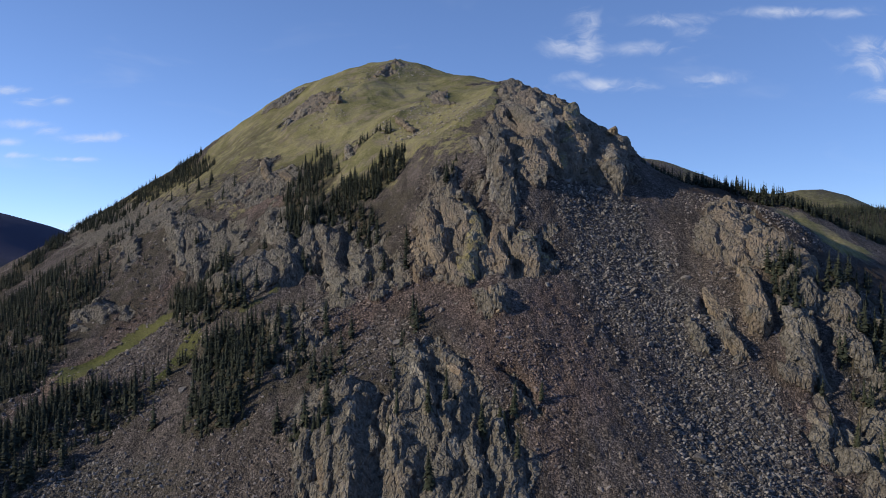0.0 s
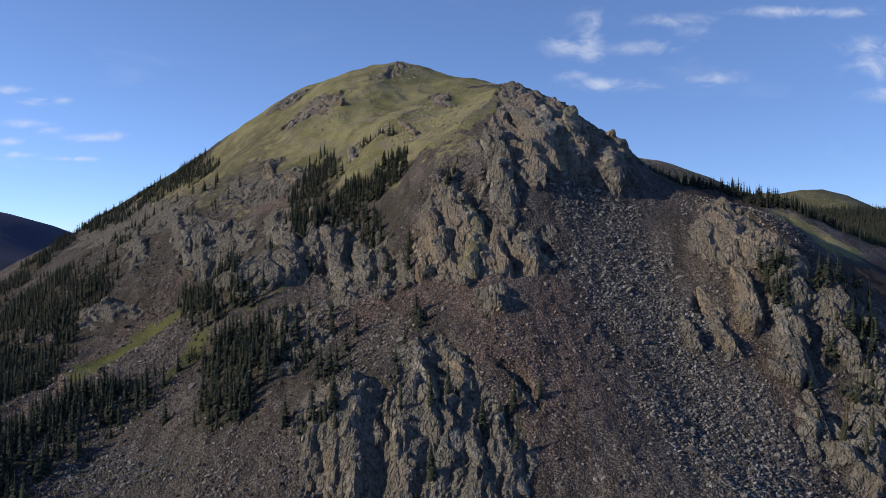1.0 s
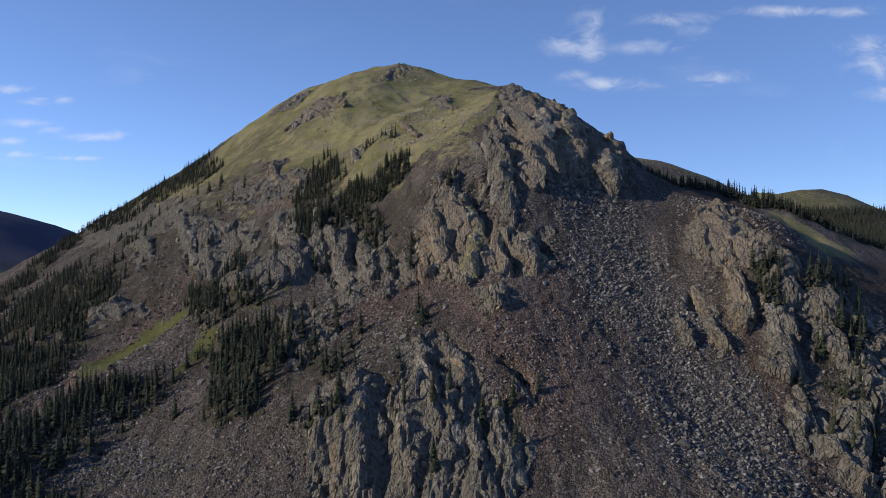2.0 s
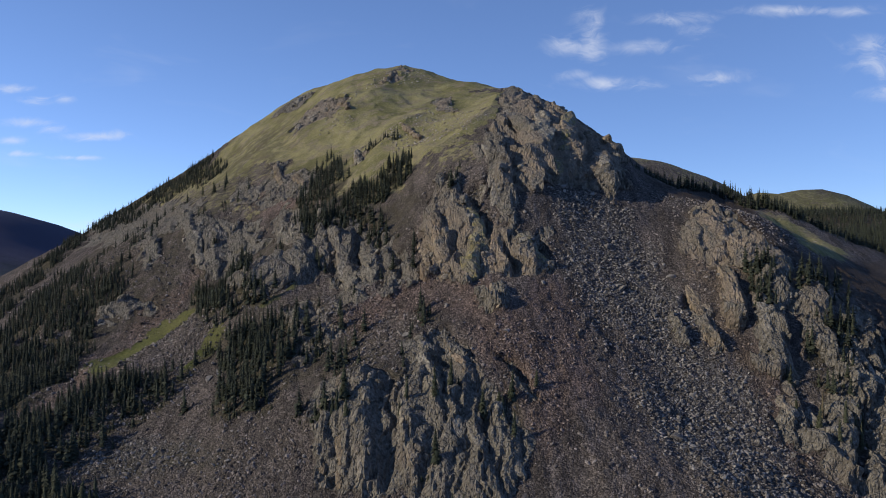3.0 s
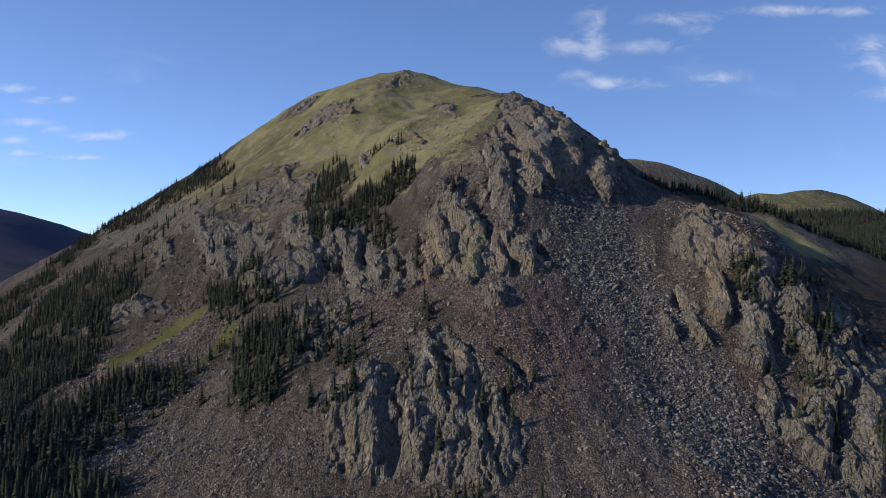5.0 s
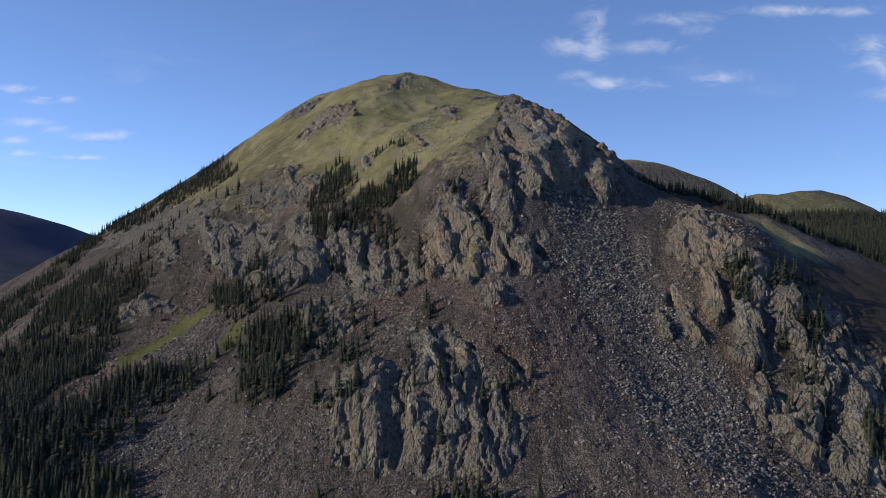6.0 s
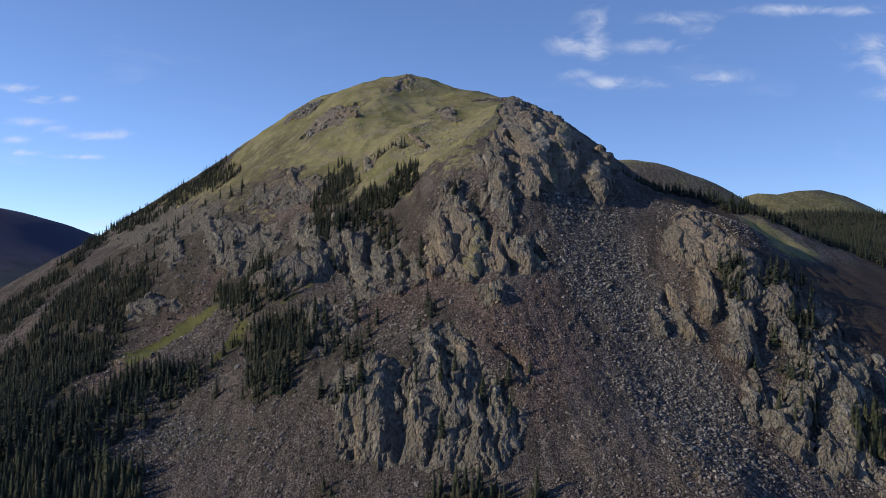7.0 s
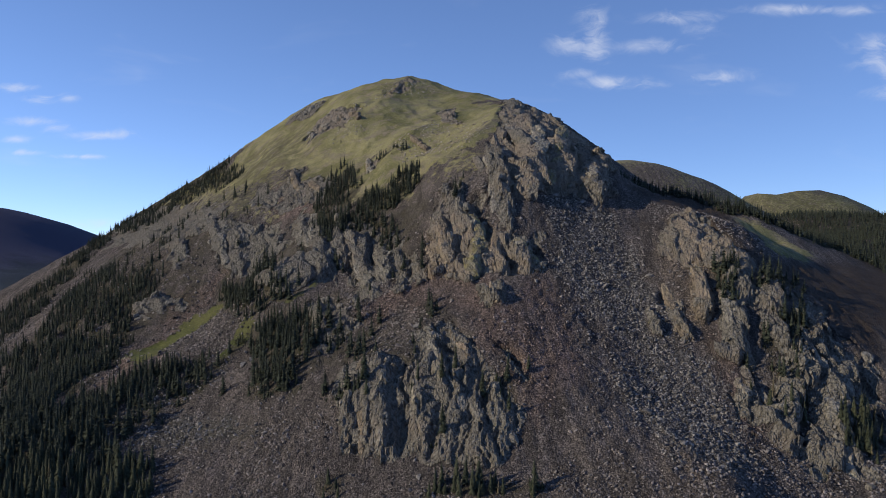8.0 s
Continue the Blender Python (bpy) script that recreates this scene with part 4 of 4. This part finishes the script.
CRAG_FINS += [
    (27, 300, 28, 345, 4.0, "grey"), (46, 332, 48, 372, 5.0, "pale"), (59, 350, 63, 392, 4.5, "tan"),
    (51, 320, 60, 352, 4.5, "lichen"), (70, 320, 79, 346, 4.5, "tan"), (83, 366, 90, 410, 4.0, "tan"),
    (18, 290, 15, 324, 3.5, "grey"), (0, 265, -5, 295, 3.4, "tan"), (8, 261, 11, 283, 3.4, "lichen"),
    (16, 263, 20, 284, 3.2, "tan"),
]
CRAG_FINS += [
    (-7, 273, -11, 297, 3.0, "tan"), (-137, 393, -156, 435, 3.6, "grey"), (-125, 393, -141, 433, 3.4, "grey"),
    (-65, 315, -79, 360, 3.4, "pale"), (-73, 333, -88, 376, 3.0, "grey"), (-45, 305, -55, 335, 3.4, "grey"),
    (-31, 291, -40, 325, 3.4, "pale"), (-120, 425, -124, 463, 3.0, "grey"),
]
EAST_FINS = [
    (102, 238, 108, 264, 3.2, "tan"),
    (92, 232, 93, 260, 2.3, "tan"),
    (115, 226, 114, 244, 3.2, "grey"),
    (107, 208, 107, 216, 2.6, "grey"),
    (126, 262, 128, 284, 3.0, "tan"),
    (115, 194, 114, 212, 2.6, "grey"),
    (144, 225, 147, 247, 3.2, "grey"),
    (143, 197, 139, 225, 3.0, "grey"),
    (163, 223, 161, 229, 2.8, "grey"),
    (113, 220, 114, 238, 2.6, "grey"),
]
EAST_FINS += [(141, 222, 145, 244, 4.0, "grey"), (137, 202, 141, 222, 4.0, "grey"), (131, 178, 136, 200, 3.5, "pale"), (111, 216, 112, 238, 3.2, "grey"), (142, 202, 148, 224, 3.6, "grey")]
TURF_FINS = [
    (-75, 542, -87, 576, 4.0, "tan"),
    (-88, 550, -103, 608, 3.6, "tan"),
    (-101, 546, -118, 614, 3.4, "grey"),
    (-111, 538, -126, 596, 3.0, "grey"),
    (-138, 678, -137, 698, 3.6, "grey"),
    (-147, 670, -145, 688, 3.0, "grey"),
    (1, 438, -3, 522, 3.6, "grey"),
    (-51, 412, -56, 438, 3.2, "pale"),
    (-54, 600, -44, 624, 2.6, "tan"),
    (-108, 460, -117, 486, 3.0, "tan"),
    (-89, 438, -101, 468, 2.8, "tan"),
    (-13, 392, -27, 434, 1.6, "tan"),
]
LOWER_FINS = [(26, 204, 20, 216, 1.7, "pale"), (-37, 197, -39, 215, 1.9, "tan"), (-24, 190, -28, 214, 2.2, "grey"), (-31, 192, -35, 216, 2.0, "tan"), (-10, 186, -14, 206, 1.6, "pale"), (-4, 205, -9, 226, 2.4, "pale"), (4, 192, 0, 206, 2.0, "grey"), (10, 178, 7, 204, 2.2, "grey"), (19, 181, 14, 203, 1.8, "grey"), (6, 214, 0, 228, 1.9, "tan")]
FIN_LABELS = {"grey": "grey buttress of cracked rock on the cliff", "pale": "pale grey rock fin standing out of the slope", "tan": "tan weathered rock pillar standing out of the slope", "lichen": "rock buttress stained with yellow-green lichen"}


def build_fin(ax, ay, bx, by, half, tone, pieces=0, sunk=0.7):
    foot, head = Vector((ax, ay, float(ground_at(ax, ay)))), Vector((bx, by, float(ground_at(bx, by))))
    along = head - foot
    if along.length > 45:
        foot, along = foot + along * 0.2, along.normalized() * 45
    thing = tagged(new("rock_buttress"), FIN_LABELS[tone], "rock", group="rock buttresses")
    thing.location = foot
    count = pieces or max(3, int(along.length / (half * 1.9)))
    up = along.normalized()
    side = up.cross(Vector((0, -1, 0.8))).normalized()
    out = side.cross(up).normalized()
    if out.y > 0:
        out = -out
    turn = Matrix((side, out, up)).transposed().to_4x4()
    for k in range(count):
        u = (k + 0.5) / count
        s = half * (1.1 - 0.45 * abs(u - 0.4)) * RNG.uniform(0.75, 1.15)
        spot = along * u + side * (RNG.uniform(-0.3, 0.3) * half) + out * (RNG.uniform(-0.25, 0.2) - sunk) * s
        twist = Euler((RNG.uniform(-0.22, 0.22), RNG.uniform(-0.22, 0.22), RNG.uniform(-0.5, 0.5))).to_matrix().to_4x4()
        m = Matrix.Translation(spot) @ turn @ twist @ Matrix.Diagonal((s * RNG.uniform(0.8, 1.1), s * RNG.uniform(0.9, 1.2), along.length / count * RNG.uniform(0.95, 1.35), 1))
        part("rock_slab", SLABS[tone][RNG.randint(0, 5)], thing, m=m)


SLABS = {}
for tone in TONES:
    SLABS[tone] = []
    for k in range(5):
        rng = np.random.RandomState(300 + k)
        v, f = riven(3, 14, rng)
        step = edges(v[:, 2] * 1.3 + 0.7 * v[:, 0] + 0.3 * k, 0.10) + 0.6 * edges(v[:, 2] * 2.7 - 0.9 * v[:, 0] + 0.5 * v[:, 1] + 0.7 * k, 0.12)
        crack = edges(v[:, 0] * 2.3 + 0.4 * v[:, 2] + 0.37 * k, 0.15) + 0.6 * edges(v[:, 1] * 3.1 + 0.3 * v[:, 2] + 0.21 * k, 0.2)
        v = v * np.stack([1 + 0.10 * step, 1 + 0.10 * step + 0.09 * crack, 1 + 0.04 * crack], -1)
        SLABS[tone].append(mesh_from("rock_slab", v, f, TONES[tone]))
for fin in CRAG_FINS + EAST_FINS:
    build_fin(*fin)
for fin in TURF_FINS:
    build_fin(*fin, sunk=0.35)
for fin in LOWER_FINS:
    build_fin(*fin, pieces=4)


# ---- trees ----
def spruce_crown(rng, whorls, boughs, folds, full=1.0):
    """Drooping boughs in whorls up the stem of a tree one unit high: vertices and triangles."""
    verts, faces = [], []
    for w in range(whorls):
        u = w / (whorls - 1)
        z0 = 0.07 + 0.90 * u
        r = 0.145 * (1 - u) ** 0.75 + 0.012
        for b in range(boughs if u < 0.8 else max(3, boughs - 3)):
            if rng.rand() < 0.12 and u < 0.9:
                continue
            a = 2 * np.pi * (b + rng.rand() * 0.9) / boughs + w * 1.3
            reach = r * rng.uniform(0.62, 1.22)
            droop = reach * rng.uniform(0.25, 0.85)
            wide = full * reach * rng.uniform(0.26, 0.46)
            c, s = np.cos(a), np.sin(a)
            top = z0 + rng.uniform(-0.012, 0.012)
            n = len(verts)
            pts = [(0, 0, top + 0.045 * (1 - 0.4 * u)), (reach * 0.62, wide, top - droop * 0.45), (reach, 0, top - droop * 0.85), (reach * 0.62, -wide, top - droop * 0.45), (reach * 0.5, 0, top - droop * 0.1)]
            verts += [(px * c - py * s, px * s + py * c, pz) for px, py, pz in pts]
            faces += [(n, n + 4, n + 1), (n + 4, n + 2, n + 1), (n, n + 3, n + 4), (n + 4, n + 3, n + 2)] if folds else [(n, n + 2, n + 1), (n, n + 3, n + 2)]
    n = len(verts)
    verts += [(0, 0, 0.93)] + [(0.062 * math.cos(k * 1.2566), 0.062 * math.sin(k * 1.2566), 0.10) for k in range(5)]
    faces += [(n, n + 1 + k, n + 1 + (k + 1) % 5) for k in range(5)]
    n = len(verts)
    verts += [(0, 0, 1.0), (0.012, 0, 0.9), (-0.006, 0.01, 0.9), (-0.006, -0.01, 0.9)]
    faces += [(n, n + 1, n + 2), (n, n + 2, n + 3), (n, n + 3, n + 1)]
    return np.array(verts), np.array(faces)


def spruce_stem(sides):
    verts, faces = [], []
    for z, r in ((-0.08, 0.020), (0.3, 0.014), (0.97, 0.002)):
        verts += [(r * math.cos(2 * math.pi * k / sides), r * math.sin(2 * math.pi * k / sides), z) for k in range(sides)]
    for ring in (0, sides):
        for k in range(sides):
            a, b = ring + k, ring + (k + 1) % sides
            faces += [(a, b, b + sides), (a, b + sides, a + sides)]
    return np.array(verts), np.array(faces)


def build_spruce(k, dry=False):
    """One spruce a unit high: trunk and crown."""
    rng = np.random.RandomState(40 + k)
    tree = tagged(new("spruce_tree"), "bare dead spruce with dry needles on the slope" if dry else "dark green subalpine spruce standing on the steep slope", "tree", group="spruces on the mountain")
    part("trunk", mesh_from("trunk", *spruce_stem(6), M_BARK), tree, "grey-brown bark")
    part("crown", mesh_from("crown", *spruce_crown(rng, 24 if not dry else 11, 8 if not dry else 4, True), M_DRY if dry else M_NEEDLES), tree)
    return tree


def wood_spots():
    """Where spruces stand: thick in the woods, thin around them."""
    x, y = scatter(190000, (-420, 260, 150, 740), lambda x, y: np.where((x < -112) & (y < 480), 0.9, np.where((x < 0) & (y < 325), 0.42, 0.75)) * patches(x, y, WOODS, 3.0) * np.clip(0.7 + 0.8 * fractal(x / 15, y / 15, 2), 0.1, 1) * np.where(y > 600, 0.9, np.clip(300 / y, 0.4, 1)))
    keep, taken = [], {}
    for k in range(len(x)):
        cell = (int(x[k] // 2.0), int(y[k] // 2.0))
        if cell not in taken:
            taken[cell] = k
            keep.append(k)
    x, y = x[keep], y[keep]
    x2, y2 = scatter(300, (-200, 160, 165, 325), lambda x, y: 0.35 * (1 - ground_at(x, y, Z_TALUS)) * (1 - 0.9 * ground_at(x, y, Z_RED)) * (x < 10))
    x4, y4 = scatter(26000, (-420, 260, 150, 560), lambda x, y: np.where(x < -110, 0.14, 0.085) * patches(x, y, THIN_WOODS, 6.0) * np.clip(0.5 + 1.2 * fractal(x / 20, y / 20, 2), 0.0, 1.6))
    x3, y3 = scatter(13000, (225, 490, 400, 900), lambda x, y: 0.75 * (inside(x, y, EAST_WOODS) > 0))
    x, y = np.r_[x, x2, x3, x4, 27.5, 19.0], np.r_[y, y2, y3, y4, 207.5, 190.0]
    free = patches(x, y, OPEN, 2.0) < 0.5
    return x[free], y[free]


def build_woods():
    x, y = wood_spots()
    dwarf = RNG.rand(len(x)) < 0.14
    spread_out = np.where(dwarf, 2.3, 1.0)
    high = RNG.uniform(5.5, 12.0, len(x)) * np.where(dwarf, 0.28, 1.0) * np.where(RNG.rand(len(x)) < 0.3, 0.55, 1.0) * np.where((y > 330) & (x > 60) | (y > 600), 0.75, np.where(y > 320, 0.85, 1.0)) * np.where((np.abs(x) < 12) & (y > 310), 0.45, 1.0) * np.where((y > 420) & (y < 500) & (x > -65) & (x < 60), 0.6, 1.0)
    z = ground_at(x, y)
    order = np.argsort(y)
    near, rest = order[:290], order[290:]
    kinds = [build_spruce(k, k == 5) for k in range(6)]
    for n, i in enumerate(near):
        kind = 5 if RNG.rand() < 0.05 else n % 5
        wide = RNG.uniform(0.8, 1.25) * spread_out[i]
        h = high[i]
        m = Matrix.Translation((x[i], y[i], z[i] - 0.03 * h)) @ pose(0, 0, 0, RNG.uniform(-3, 3), RNG.uniform(-3, 3), RNG.uniform(0, 360))
        if n < 6:
            tree = kinds[n]
            tree.matrix_basis = m
        else:
            tree = copy_thing(kinds[kind], m)
        tree.scale = (h * wide, h * wide, h)
    forms = []
    for k in range(10):
        rng = np.random.RandomState(70 + k)
        cv, cf = spruce_crown(rng, *((11, 5) if k < 5 else (7, 4)), False, 1.7 if k < 5 else 2.1)
        forms.append((cv, cf))
    verts, faces, base = [], [], 0
    kind = RNG.randint(0, 5, len(rest)) + np.where(y[rest] > 400, 5, 0)
    for k, (v, f) in enumerate(forms):
        pick = rest[kind == k]
        turn = RNG.uniform(0, 6.28, len(pick))
        c, s = np.cos(turn), np.sin(turn)
        h = high[pick]
        w = h * RNG.uniform(0.9, 1.4, len(pick)) * spread_out[pick]
        p = np.stack([(v[None, :, 0] * c[:, None] - v[None, :, 1] * s[:, None]) * w[:, None] + x[pick][:, None],
                      (v[None, :, 0] * s[:, None] + v[None, :, 1] * c[:, None]) * w[:, None] + y[pick][:, None],
                      (v[None, :, 2] - 0.06) * h[:, None] + z[pick][:, None]], -1)
        verts.append(p.reshape(-1, 3))
        faces.append((f[None] + base + (np.arange(len(pick)) * len(v))[:, None, None]).reshape(-1, 3))
        base += len(pick) * len(v)
    me = mesh_from("far_woods", np.concatenate(verts), np.concatenate(faces), M_WOODS)
    tagged(new("far_woods", me), "dark spruce woods on the mountain's flanks", "trees", kind="stuff")


build_woods()
